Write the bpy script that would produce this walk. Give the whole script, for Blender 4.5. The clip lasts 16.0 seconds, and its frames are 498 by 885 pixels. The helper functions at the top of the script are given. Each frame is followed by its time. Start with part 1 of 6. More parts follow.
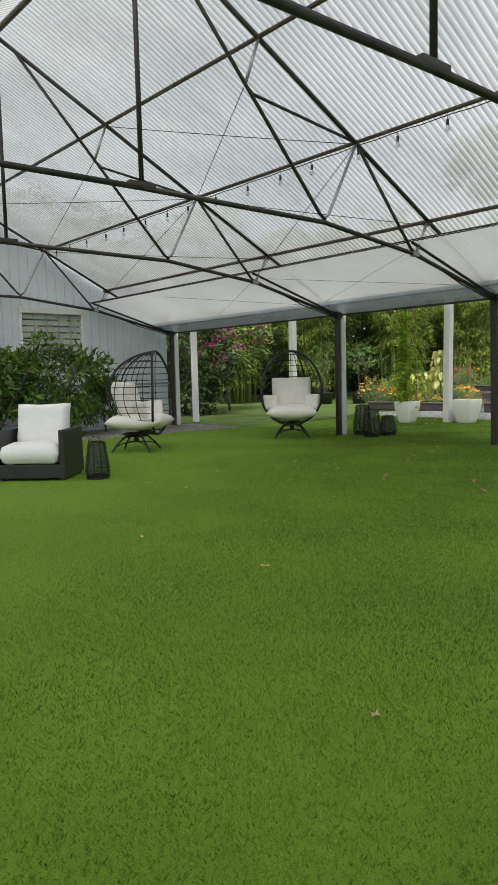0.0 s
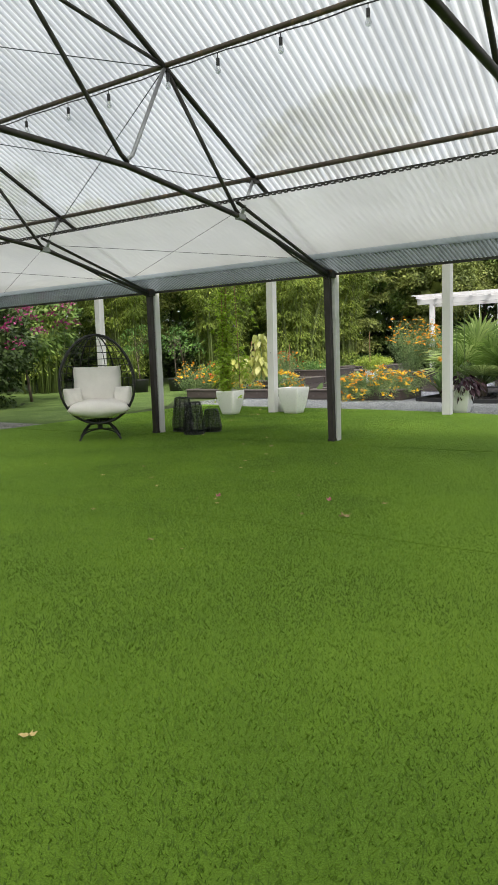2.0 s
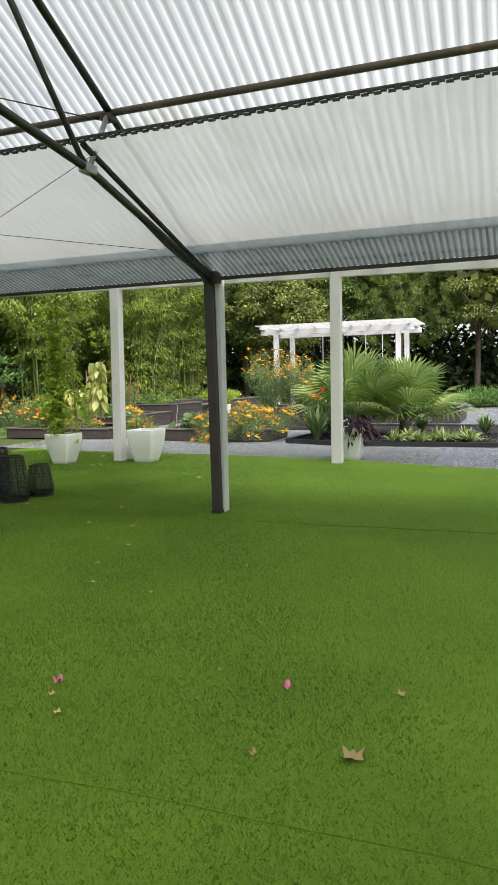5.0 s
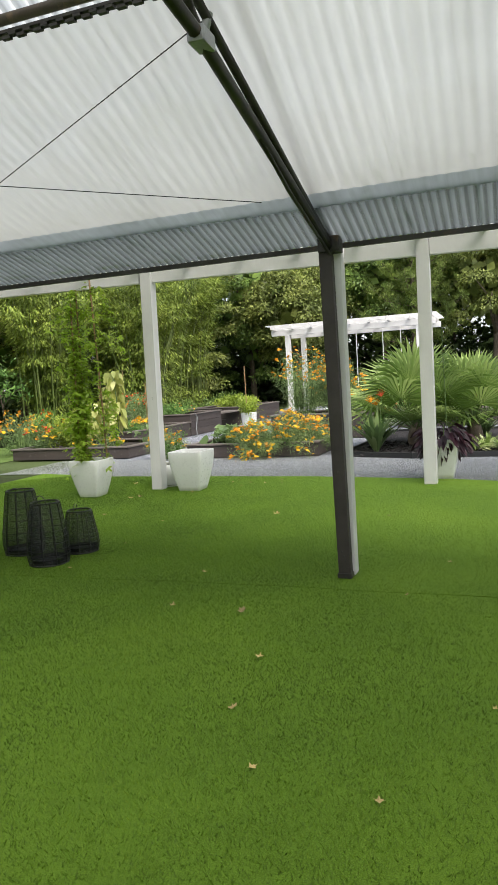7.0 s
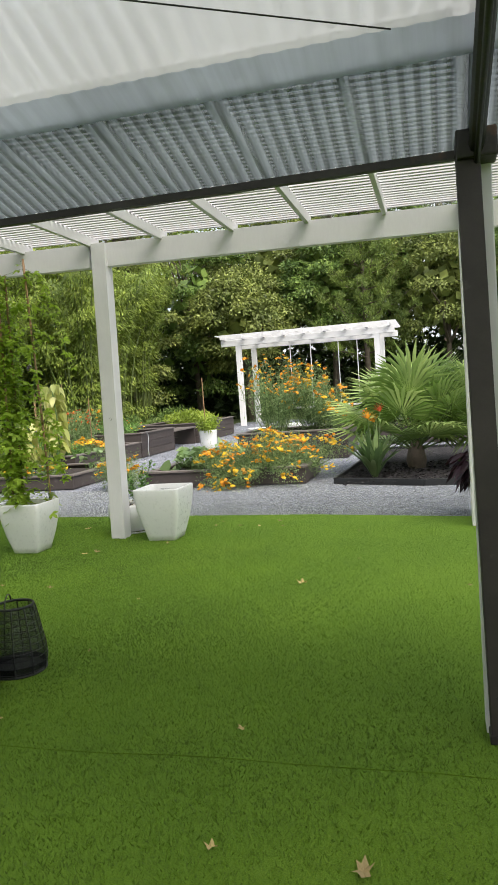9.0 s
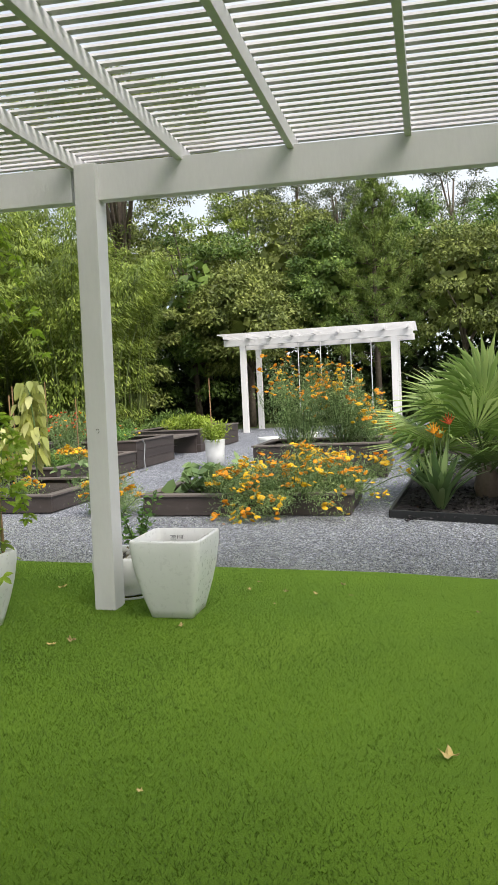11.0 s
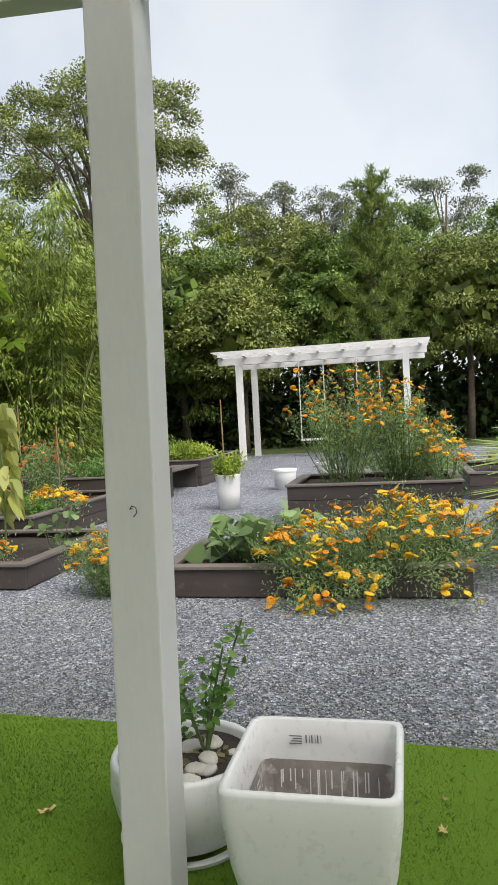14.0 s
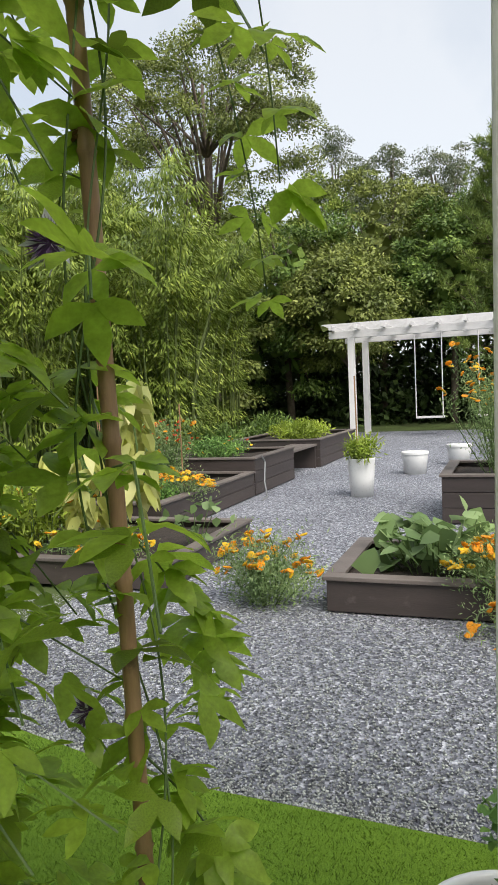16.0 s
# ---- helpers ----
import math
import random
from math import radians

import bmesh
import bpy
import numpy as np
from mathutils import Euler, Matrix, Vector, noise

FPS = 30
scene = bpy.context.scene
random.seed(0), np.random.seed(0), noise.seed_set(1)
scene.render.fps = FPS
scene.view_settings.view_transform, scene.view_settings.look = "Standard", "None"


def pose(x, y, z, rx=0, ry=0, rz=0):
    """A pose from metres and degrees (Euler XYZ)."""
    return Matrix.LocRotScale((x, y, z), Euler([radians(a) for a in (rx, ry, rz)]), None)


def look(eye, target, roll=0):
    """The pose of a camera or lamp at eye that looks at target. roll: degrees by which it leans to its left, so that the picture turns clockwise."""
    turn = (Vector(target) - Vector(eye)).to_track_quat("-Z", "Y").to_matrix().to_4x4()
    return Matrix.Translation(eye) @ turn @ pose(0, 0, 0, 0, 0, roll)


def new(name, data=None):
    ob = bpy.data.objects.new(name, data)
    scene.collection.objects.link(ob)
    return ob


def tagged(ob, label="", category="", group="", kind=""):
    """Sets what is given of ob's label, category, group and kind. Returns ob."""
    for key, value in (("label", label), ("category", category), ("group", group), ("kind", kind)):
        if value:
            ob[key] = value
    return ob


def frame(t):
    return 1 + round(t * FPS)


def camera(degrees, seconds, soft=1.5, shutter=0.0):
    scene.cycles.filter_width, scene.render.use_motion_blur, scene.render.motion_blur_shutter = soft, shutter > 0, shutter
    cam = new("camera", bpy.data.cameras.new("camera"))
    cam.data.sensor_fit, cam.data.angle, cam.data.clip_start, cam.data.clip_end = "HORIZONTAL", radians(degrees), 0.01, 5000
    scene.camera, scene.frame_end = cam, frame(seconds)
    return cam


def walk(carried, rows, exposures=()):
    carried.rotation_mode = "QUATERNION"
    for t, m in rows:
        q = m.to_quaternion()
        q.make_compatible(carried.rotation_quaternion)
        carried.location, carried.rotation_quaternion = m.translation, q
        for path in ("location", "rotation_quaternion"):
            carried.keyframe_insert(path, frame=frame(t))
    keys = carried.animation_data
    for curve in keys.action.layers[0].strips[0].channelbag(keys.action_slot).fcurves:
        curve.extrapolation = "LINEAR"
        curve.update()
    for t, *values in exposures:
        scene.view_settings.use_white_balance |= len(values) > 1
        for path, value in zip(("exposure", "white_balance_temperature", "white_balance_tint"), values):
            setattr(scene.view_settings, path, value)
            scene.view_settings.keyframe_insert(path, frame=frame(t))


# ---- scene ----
SKY = 0.48
cam = camera(38.8, 16.0)
PATH = [
    (0, (-9.729, -5.653, 1.118), (-8.433, -4.141, 0.932), -1.4),
    (0.5, (-9.485, -5.355, 1.1), (-8.236, -3.81, 0.873), -1.8),
    (1, (-9.163, -5.042, 1.103), (-7.825, -3.578, 0.846), -2.1),
    (1.5, (-8.795, -4.744, 1.158), (-7.315, -3.425, 0.896), -2.1),
    (2, (-8.353, -4.427, 1.183), (-6.721, -3.297, 0.937), -1.9),
    (2.5, (-7.975, -4.182, 1.171), (-6.25, -3.195, 0.942), -1.8),
    (3, (-7.525, -3.867, 1.205), (-5.727, -3.016, 0.993), -1.6),
    (3.2, (-7.341, -3.767, 1.21), (-5.526, -2.951, 1.007), -1.0),
    (5.3, (-5.872, -2.413, 1.254), (-4.006, -1.715, 1.074), -1.6),
    (5.5, (-5.736, -2.247, 1.284), (-3.872, -1.546, 1.095), -2.1),
    (6, (-5.359, -1.838, 1.278), (-3.502, -1.118, 1.103), -2.3),
    (6.5, (-4.987, -1.489, 1.297), (-3.129, -0.77, 1.127), -2.9),
    (7, (-4.571, -1.057, 1.332), (-2.702, -0.364, 1.166), -3.4),
    (7.5, (-4.163, -0.73, 1.308), (-2.278, -0.079, 1.152), -3.4),
    (8, (-3.673, -0.365, 1.338), (-1.769, 0.229, 1.19), -3.8),
    (8.5, (-3.258, -0.089, 1.357), (-1.339, 0.458, 1.219), -3.9),
    (8.7, (-3.051, 0.011, 1.369), (-1.127, 0.54, 1.23), -4.2),
    (11, (-0.553, 1.194, 1.386), (1.379, 1.695, 1.258), -2.7),
    (11.5, (-0.1, 1.361, 1.43), (1.825, 1.889, 1.313), -2.7),
    (12, (0.366, 1.623, 1.443), (2.29, 2.163, 1.345), -3.0),
    (12.5, (0.779, 1.833, 1.434), (2.707, 2.357, 1.345), -3.1),
    (13, (1.181, 2.072, 1.464), (3.121, 2.548, 1.383), -3.1),
    (13.5, (1.442, 2.312, 1.471), (3.392, 2.751, 1.395), -2.9),
    (14, (1.815, 2.554, 1.455), (3.766, 2.988, 1.389), -3.0),
    (14.5, (2.013, 2.732, 1.47), (3.954, 3.209, 1.402), -3.2),
    (15, (2.161, 2.97, 1.492), (4.078, 3.536, 1.422), -3.7),
    (15.5, (2.322, 3.155, 1.531), (4.219, 3.779, 1.427), -2.6),
    (16, (2.55, 3.395, 1.558), (4.426, 4.078, 1.429), -2.5),
]
walk(cam, [(t, look(eye, target, roll)) for t, eye, target, roll in PATH], [(0, 0.58), (1.5, 0.84), (3, 0.87), (8.5, 0.97), (11, 0.78), (13.5, 0.64), (15, 0.55), (16, 0.62)])

# ---- world and light ----
world = bpy.data.worlds.new("overcast_sky")
scene.world = world
world.use_nodes = True
wn, wl = world.node_tree.nodes, world.node_tree.links
wn.clear()
w_out = wn.new("ShaderNodeOutputWorld")
w_sky = wn.new("ShaderNodeTexSky")
w_sky.sky_type, w_sky.sun_disc = "NISHITA", False
w_sky.sun_elevation, w_sky.sun_rotation = radians(52), radians(222)
w_sky.dust_density, w_sky.air_density = 3.0, 1.0
w_bg = wn.new("ShaderNodeBackground")
w_bg.inputs["Strength"].default_value = 0.05
w_cl = wn.new("ShaderNodeBackground")
w_cl.inputs["Strength"].default_value = SKY
w_no = wn.new("ShaderNodeTexNoise")
w_no.inputs["Scale"].default_value, w_no.inputs["Detail"].default_value = 2.2, 7.0
w_ra = wn.new("ShaderNodeValToRGB")
w_ra.color_ramp.elements[0].position, w_ra.color_ramp.elements[1].position = 0.4, 0.58
w_ra.color_ramp.elements[0].color = (0.74, 0.78, 0.81, 1)
w_ra.color_ramp.elements[1].color = (0.99, 0.985, 0.95, 1)
w_tc = wn.new("ShaderNodeTexCoord")
w_add = wn.new("ShaderNodeAddShader")
wl.new(w_tc.outputs["Generated"], w_no.inputs["Vector"])
wl.new(w_no.outputs["Fac"], w_ra.inputs["Fac"])
wl.new(w_ra.outputs["Color"], w_cl.inputs["Color"])
wl.new(w_sky.outputs["Color"], w_bg.inputs["Color"])
wl.new(w_bg.outputs[0], w_add.inputs[0])
wl.new(w_cl.outputs[0], w_add.inputs[1])
wl.new(w_add.outputs[0], w_out.inputs["Surface"])
sun_data = bpy.data.lights.new("sun", "SUN")
sun_data.energy, sun_data.angle, sun_data.color = 2.6, radians(40), (1.0, 0.96, 0.9)
sun = new("sun", sun_data)
sun.rotation_euler = (radians(38), 0, radians(-42))


# ---- material helpers ----
def ramp(nt, fac, stops):
    n = nt.nodes.new("ShaderNodeValToRGB")
    el = n.color_ramp.elements
    while len(el) < len(stops):
        el.new(0.5)
    for e, (p, c) in zip(el, stops):
        e.position, e.color = p, (*c, 1)
    nt.links.new(fac, n.inputs["Fac"])
    return n.outputs["Color"]


def tex(nt, scale, detail=4.0, rough=0.55, kind="noise", stretch=None):
    tc = nt.nodes.new("ShaderNodeTexCoord")
    src = tc.outputs["Object"]
    if stretch:
        mp = nt.nodes.new("ShaderNodeMapping")
        mp.inputs["Scale"].default_value = stretch
        nt.links.new(src, mp.inputs["Vector"])
        src = mp.outputs["Vector"]
    n = nt.nodes.new("ShaderNodeTexNoise" if kind == "noise" else "ShaderNodeTexVoronoi")
    n.inputs["Scale"].default_value = scale
    if kind == "noise":
        n.inputs["Detail"].default_value, n.inputs["Roughness"].default_value = detail, rough
    nt.links.new(src, n.inputs["Vector"])
    return n


def mix(nt, a, b, fac, mode="MIX"):
    n = nt.nodes.new("ShaderNodeMix")
    n.data_type, n.blend_type = "RGBA", mode
    if hasattr(fac, "links"):
        nt.links.new(fac, n.inputs[0])
    else:
        n.inputs[0].default_value = fac
    for s, i in ((a, 6), (b, 7)):
        if hasattr(s, "links"):
            nt.links.new(s, n.inputs[i])
        else:
            n.inputs[i].default_value = (*s, 1)
    return n.outputs[2]


def mat(name, base, var=0.25, scale=3.0, fine=60.0, rough=0.6, metal=0.0, bump=0.15, stain=None, stretch=None, trans=0.0, island=0.0, rand=0.0, grit=0.6):
    """A surface with broad stains and fine grain round one base colour."""
    m = bpy.data.materials.new(name)
    m.use_nodes = True
    nt = m.node_tree
    bs = nt.nodes["Principled BSDF"]
    dark = tuple(c * (1 - var) for c in base)
    lite = tuple(min(1, c * (1 + var)) for c in base)
    n1 = tex(nt, scale, 5.0, 0.6, stretch=stretch)
    n2 = tex(nt, fine, 3.0, 0.6, stretch=stretch)
    col = ramp(nt, n1.outputs["Fac"], [(0.3, dark), (0.7, lite)])
    grain = ramp(nt, n2.outputs["Fac"], [(0.3, (0.72, 0.72, 0.72)), (0.7, (1, 1, 1))])
    col = mix(nt, col, grain, grit, "MULTIPLY")
    if stain:
        n3 = tex(nt, stain[1], 6.0, 0.65)
        f = ramp(nt, n3.outputs["Fac"], [(stain[2], (0, 0, 0)), (stain[2] + 0.12, (1, 1, 1))])
        col = mix(nt, col, stain[0], f)
    if island or rand:
        src = nt.nodes.new("ShaderNodeNewGeometry").outputs["Random Per Island"] if island else nt.nodes.new("ShaderNodeObjectInfo").outputs["Random"]
        k = island or rand
        j = ramp(nt, src, [(0, (1 - k,) * 3), (1, (1 + k * 0.6, 1 + k * 0.6, 1 + k * 0.3))])
        col = mix(nt, col, j, 1.0, "MULTIPLY")
    nt.links.new(col, bs.inputs["Base Color"])
    rr = nt.nodes.new("ShaderNodeMapRange")
    rr.inputs["To Min"].default_value, rr.inputs["To Max"].default_value = max(0.03, rough - 0.12), min(1, rough + 0.12)
    nt.links.new(n2.outputs["Fac"], rr.inputs["Value"])
    nt.links.new(rr.outputs[0], bs.inputs["Roughness"])
    bs.inputs["Metallic"].default_value = metal
    if bump:
        b = nt.nodes.new("ShaderNodeBump")
        b.inputs["Strength"].default_value, b.inputs["Distance"].default_value = bump, 0.01
        nt.links.new(n2.outputs["Fac"], b.inputs["Height"])
        nt.links.new(b.outputs[0], bs.inputs["Normal"])
    if trans:
        tr = nt.nodes.new("ShaderNodeBsdfTranslucent")
        nt.links.new(col, tr.inputs["Color"])
        ms = nt.nodes.new("ShaderNodeMixShader")
        ms.inputs[0].default_value = trans
        nt.links.new(bs.outputs[0], ms.inputs[1])
        nt.links.new(tr.outputs[0], ms.inputs[2])
        nt.links.new(ms.outputs[0], nt.nodes["Material Output"].inputs["Surface"])
    return m


def leafy(name, base, tip, trans=0.35, rough=0.5, spread=0.35):
    """Leaves, each its own shade."""
    m = bpy.data.materials.new(name)
    m.use_nodes = True
    nt = m.node_tree
    bs = nt.nodes["Principled BSDF"]
    g = nt.nodes.new("ShaderNodeNewGeometry")
    c = ramp(nt, g.outputs["Random Per Island"], [(0.0, tuple(v * (1 - spread) for v in base)), (0.55, base), (1.0, tip)])
    n = tex(nt, 0.9, 3.0)
    c = mix(nt, c, ramp(nt, n.outputs["Fac"], [(0.32, (0.5, 0.55, 0.5)), (0.68, (1.25, 1.2, 1.05))]), 1.0, "MULTIPLY")
    nt.links.new(c, bs.inputs["Base Color"])
    bs.inputs["Roughness"].default_value = rough
    bs.inputs["Specular IOR Level"].default_value = 0.35
    tr = nt.nodes.new("ShaderNodeBsdfTranslucent")
    nt.links.new(c, tr.inputs["Color"])
    ms = nt.nodes.new("ShaderNodeMixShader")
    ms.inputs[0].default_value = trans
    nt.links.new(bs.outputs[0], ms.inputs[1])
    nt.links.new(tr.outputs[0], ms.inputs[2])
    nt.links.new(ms.outputs[0], nt.nodes["Material Output"].inputs["Surface"])
    return m


def sheet_mat(name, clear, tint, grime=0.35, valley_shade=1.0, glass=(0.9, 0.92, 0.93), pitch=0.076):
    """Weathered translucent roof sheet: scattering plastic with a clearer share."""
    m = bpy.data.materials.new(name)
    m.use_nodes = True
    nt = m.node_tree
    nt.nodes.remove(nt.nodes["Principled BSDF"])
    n = tex(nt, 0.55, 6.0, 0.6)
    n2 = tex(nt, 5.0, 5.0, 0.65, stretch=(0.25, 6.0, 0.25))
    col = ramp(nt, n.outputs["Fac"], [(0.28, tuple(c * (1 - grime) for c in tint)), (0.62, tint)])
    col = mix(nt, col, ramp(nt, n2.outputs["Fac"], [(0.3, (0.8, 0.8, 0.78)), (0.65, (1, 1, 1))]), 0.7, "MULTIPLY")
    if valley_shade < 1.0:  # shading of the corrugation painted in: darker valleys
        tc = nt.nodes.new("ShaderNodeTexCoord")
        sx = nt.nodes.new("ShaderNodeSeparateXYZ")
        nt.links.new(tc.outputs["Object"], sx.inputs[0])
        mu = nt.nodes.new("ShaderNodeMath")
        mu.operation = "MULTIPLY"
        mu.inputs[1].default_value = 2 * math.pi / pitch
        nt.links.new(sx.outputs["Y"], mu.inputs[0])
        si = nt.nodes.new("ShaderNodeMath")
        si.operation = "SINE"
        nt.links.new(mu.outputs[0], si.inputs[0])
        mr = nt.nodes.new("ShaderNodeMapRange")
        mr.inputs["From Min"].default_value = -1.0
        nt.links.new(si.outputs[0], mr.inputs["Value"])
        col = mix(nt, col, ramp(nt, mr.outputs[0], [(0.15, (valley_shade, valley_shade, valley_shade * 0.97)), (0.6, (1, 1, 1))]), 1.0, "MULTIPLY")
    tl = nt.nodes.new("ShaderNodeBsdfTranslucent")
    df = nt.nodes.new("ShaderNodeBsdfDiffuse")
    gl = nt.nodes.new("ShaderNodeBsdfGlossy")
    tp = nt.nodes.new("ShaderNodeBsdfTransparent")
    gl.inputs["Roughness"].default_value = 0.22
    tp.inputs["Color"].default_value = (*glass, 1)
    for s in (tl, df):
        nt.links.new(col, s.inputs["Color"])

    def two(f, a, b):
        x = nt.nodes.new("ShaderNodeMixShader")
        if hasattr(f, "links"):
            nt.links.new(f, x.inputs[0])
        else:
            x.inputs[0].default_value = f
        nt.links.new(a, x.inputs[1])
        nt.links.new(b, x.inputs[2])
        return x.outputs[0]

    body = two(0.16, tl.outputs[0], df.outputs[0])
    share = ramp(nt, n2.outputs["Fac"], [(0.3, (clear * 0.6,) * 3), (0.7, (min(1, clear * 1.4),) * 3)])
    body = two(share, body, tp.outputs[0])
    shine = 0.05
    body = two(shine, body, gl.outputs[0])
    nt.links.new(body, nt.nodes["Material Output"].inputs["Surface"])
    return m


M_STEEL = mat("weathered_dark_steel", (0.055, 0.05, 0.046), 0.35, 4, 90, 0.5, 0.5, 0.1, ((0.11, 0.07, 0.045), 7, 0.6))
M_PURLIN = mat("rusty_brown_pipe", (0.11, 0.085, 0.065), 0.35, 4, 90, 0.55, 0.35, 0.1, ((0.2, 0.13, 0.08), 6, 0.55))
M_GALV = mat("dull_galvanised_steel", (0.34, 0.35, 0.35), 0.2, 5, 80, 0.45, 0.7, 0.05)
M_COLUMN = mat("dark_brown_steel_column", (0.052, 0.043, 0.04), 0.3, 3, 70, 0.55, 0.2, 0.1, ((0.12, 0.11, 0.1), 5, 0.62))
M_WHITE = mat("white_painted_wood", (0.74, 0.725, 0.72), 0.03, 1.2, 45, 0.5, 0, 0.08, ((0.62, 0.61, 0.57), 3, 0.72), stretch=(1, 1, 0.3), grit=0.12)
M_LATH = mat("white_painted_lath", (0.64, 0.61, 0.62), 0.06, 2, 40, 0.55, 0, 0.1, ((0.6, 0.6, 0.57), 4, 0.7), rand=0.08, grit=0.15)
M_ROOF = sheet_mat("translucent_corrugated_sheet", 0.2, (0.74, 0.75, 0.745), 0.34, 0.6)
M_ROOF_LOW = sheet_mat("milky_lower_roof_sheet", 0.2, (0.9, 0.9, 0.88), 0.16)
# the eave sheet's painted stripes stand for glossy streaks on its ridges
M_CLEAR = sheet_mat("clear_eave_sheet", 0.26, (0.19, 0.22, 0.235), 0.3, 0.45, glass=(0.4, 0.45, 0.47), pitch=0.05)
M_GABLE = mat("pale_blue_white_wall_sheet", (0.84, 0.87, 0.92), 0.05, 0.8, 30, 0.4, 0, 0.03, ((0.5, 0.52, 0.55), 1.5, 0.66), trans=0.4)
M_BATTEN = sheet_mat("pale_blue_grey_flashing", 0.05, (0.6, 0.66, 0.73), 0.2)
M_BLACK = mat("black_rubber_cable", (0.02, 0.02, 0.02), 0.2, 6, 80, 0.5, 0, 0.05)


# ---- mesh helpers ----
def link_mesh(name, me, material, parent=None, label="", smooth=False):
    ob = new(name, me)
    if material:
        me.materials.append(material)
    if smooth:
        me.polygons.foreach_set("use_smooth", [True] * len(me.polygons))
    if parent:
        ob.parent = parent
    if label:
        ob["label"] = label
    return ob


def part(name, bm, material, parent=None, label="", smooth=False):
    me = bpy.data.meshes.new(name)
    bm.to_mesh(me)
    bm.free()
    return link_mesh(name, me, material, parent, label, smooth)


def thing(name, at=(0, 0, 0), rz=0.0, label="", category="", group="", kind=""):
    e = new(name)
    e.empty_display_size = 0.1
    e.matrix_basis = pose(*at, 0, 0, rz)
    return tagged(e, label, category, group, kind)


def box(bm, lo, hi, bevel=0.0, m=None):
    g = bmesh.ops.create_cube(bm, size=1.0)
    c = [(a + b) / 2 for a, b in zip(lo, hi)]
    s = [b - a for a, b in zip(lo, hi)]
    t = Matrix.Translation(c) @ Matrix.Diagonal((*s, 1))
    bmesh.ops.transform(bm, matrix=(m @ t) if m else t, verts=g["verts"])
    if bevel:
        es = {e for v in g["verts"] for e in v.link_edges}
        bmesh.ops.bevel(bm, geom=list(es), offset=bevel, segments=2, affect="EDGES", profile=0.6)
    return bm


def bar(bm, a, b, w, h, bevel=0.0):
    """A rectangular bar from a to b, w wide and h high."""
    a, b = Vector(a), Vector(b)
    d = b - a
    q = d.to_track_quat("Y", "Z").to_matrix().to_4x4()
    return box(bm, (-w / 2, 0, -h / 2), (w / 2, d.length, h / 2), bevel, Matrix.Translation(a) @ q)


def tube(bm, pts, r, n=8, closed=False, cap=True):
    """A pipe along a line of points; r is one radius or one for each point."""
    pts = [Vector(p) for p in pts]
    k = len(pts)
    rs = r if isinstance(r, (list, tuple)) else [r] * k
    rings, up = [], None
    for i, p in enumerate(pts):
        if closed:
            d = pts[(i + 1) % k] - pts[i - 1]
        else:
            d = pts[min(i + 1, k - 1)] - pts[max(i - 1, 0)]
        d = d.normalized() if d.length > 1e-9 else Vector((0, 0, 1))
        if up is None:
            up = Vector((0, 0, 1)) if abs(d.z) < 0.9 else Vector((1, 0, 0))
        s = d.cross(up).normalized()
        up = s.cross(d).normalized()
        rings.append([bm.verts.new(p + rs[i] * (math.cos(2 * math.pi * j / n) * s + math.sin(2 * math.pi * j / n) * up)) for j in range(n)])
    for i in range(k if closed else k - 1):
        a, b = rings[i], rings[(i + 1) % k]
        for j in range(n):
            bm.faces.new((a[j], a[(j + 1) % n], b[(j + 1) % n], b[j]))
    if cap and not closed:
        bm.faces.new(rings[0][::-1])
        bm.faces.new(rings[-1])
    return bm


def lathe(bm, profile, n=24, cx=0.0, cy=0.0):
    rings = []
    for r, z in profile:
        rings.append([bm.verts.new((cx + r * math.cos(2 * math.pi * j / n), cy + r * math.sin(2 * math.pi * j / n), z)) for j in range(n)])
    for a, b in zip(rings, rings[1:]):
        for j in range(n):
            bm.faces.new((a[j], a[(j + 1) % n], b[(j + 1) % n], b[j]))
    return rings


def raw_mesh(name, verts, faces):
    """A mesh from arrays: verts (n, 3), faces (m, k) of one size."""
    me = bpy.data.meshes.new(name)
    verts, faces = np.asarray(verts, dtype=np.float32), np.asarray(faces, dtype=np.int32)
    k = faces.shape[1]
    me.vertices.add(len(verts))
    me.vertices.foreach_set("co", verts.ravel())
    me.loops.add(faces.size)
    me.loops.foreach_set("vertex_index", faces.ravel())
    me.polygons.add(len(faces))
    me.polygons.foreach_set("loop_start", np.arange(len(faces), dtype=np.int32) * k)
    me.polygons.foreach_set("loop_total", np.full(len(faces), k, dtype=np.int32))
    me.update(calc_edges=True)
    return me


# ---- the large structure ----
# The greenhouse runs along y; its eave stands at x = 0, its ridge at x = -6.1.
RIDGE_X, RIDGE_Z, EAVE_Z, SLOPE = -6.1, 5.38, 2.25, 0.513
TRUSS_Y = (-9.6, -6.28, -3.14, 0.0, 3.14, 8.45)
Y0, Y1 = -12.6, 8.6


def roof_z(x):
    return EAVE_Z + SLOPE * (abs(RIDGE_X) - abs(x - RIDGE_X))


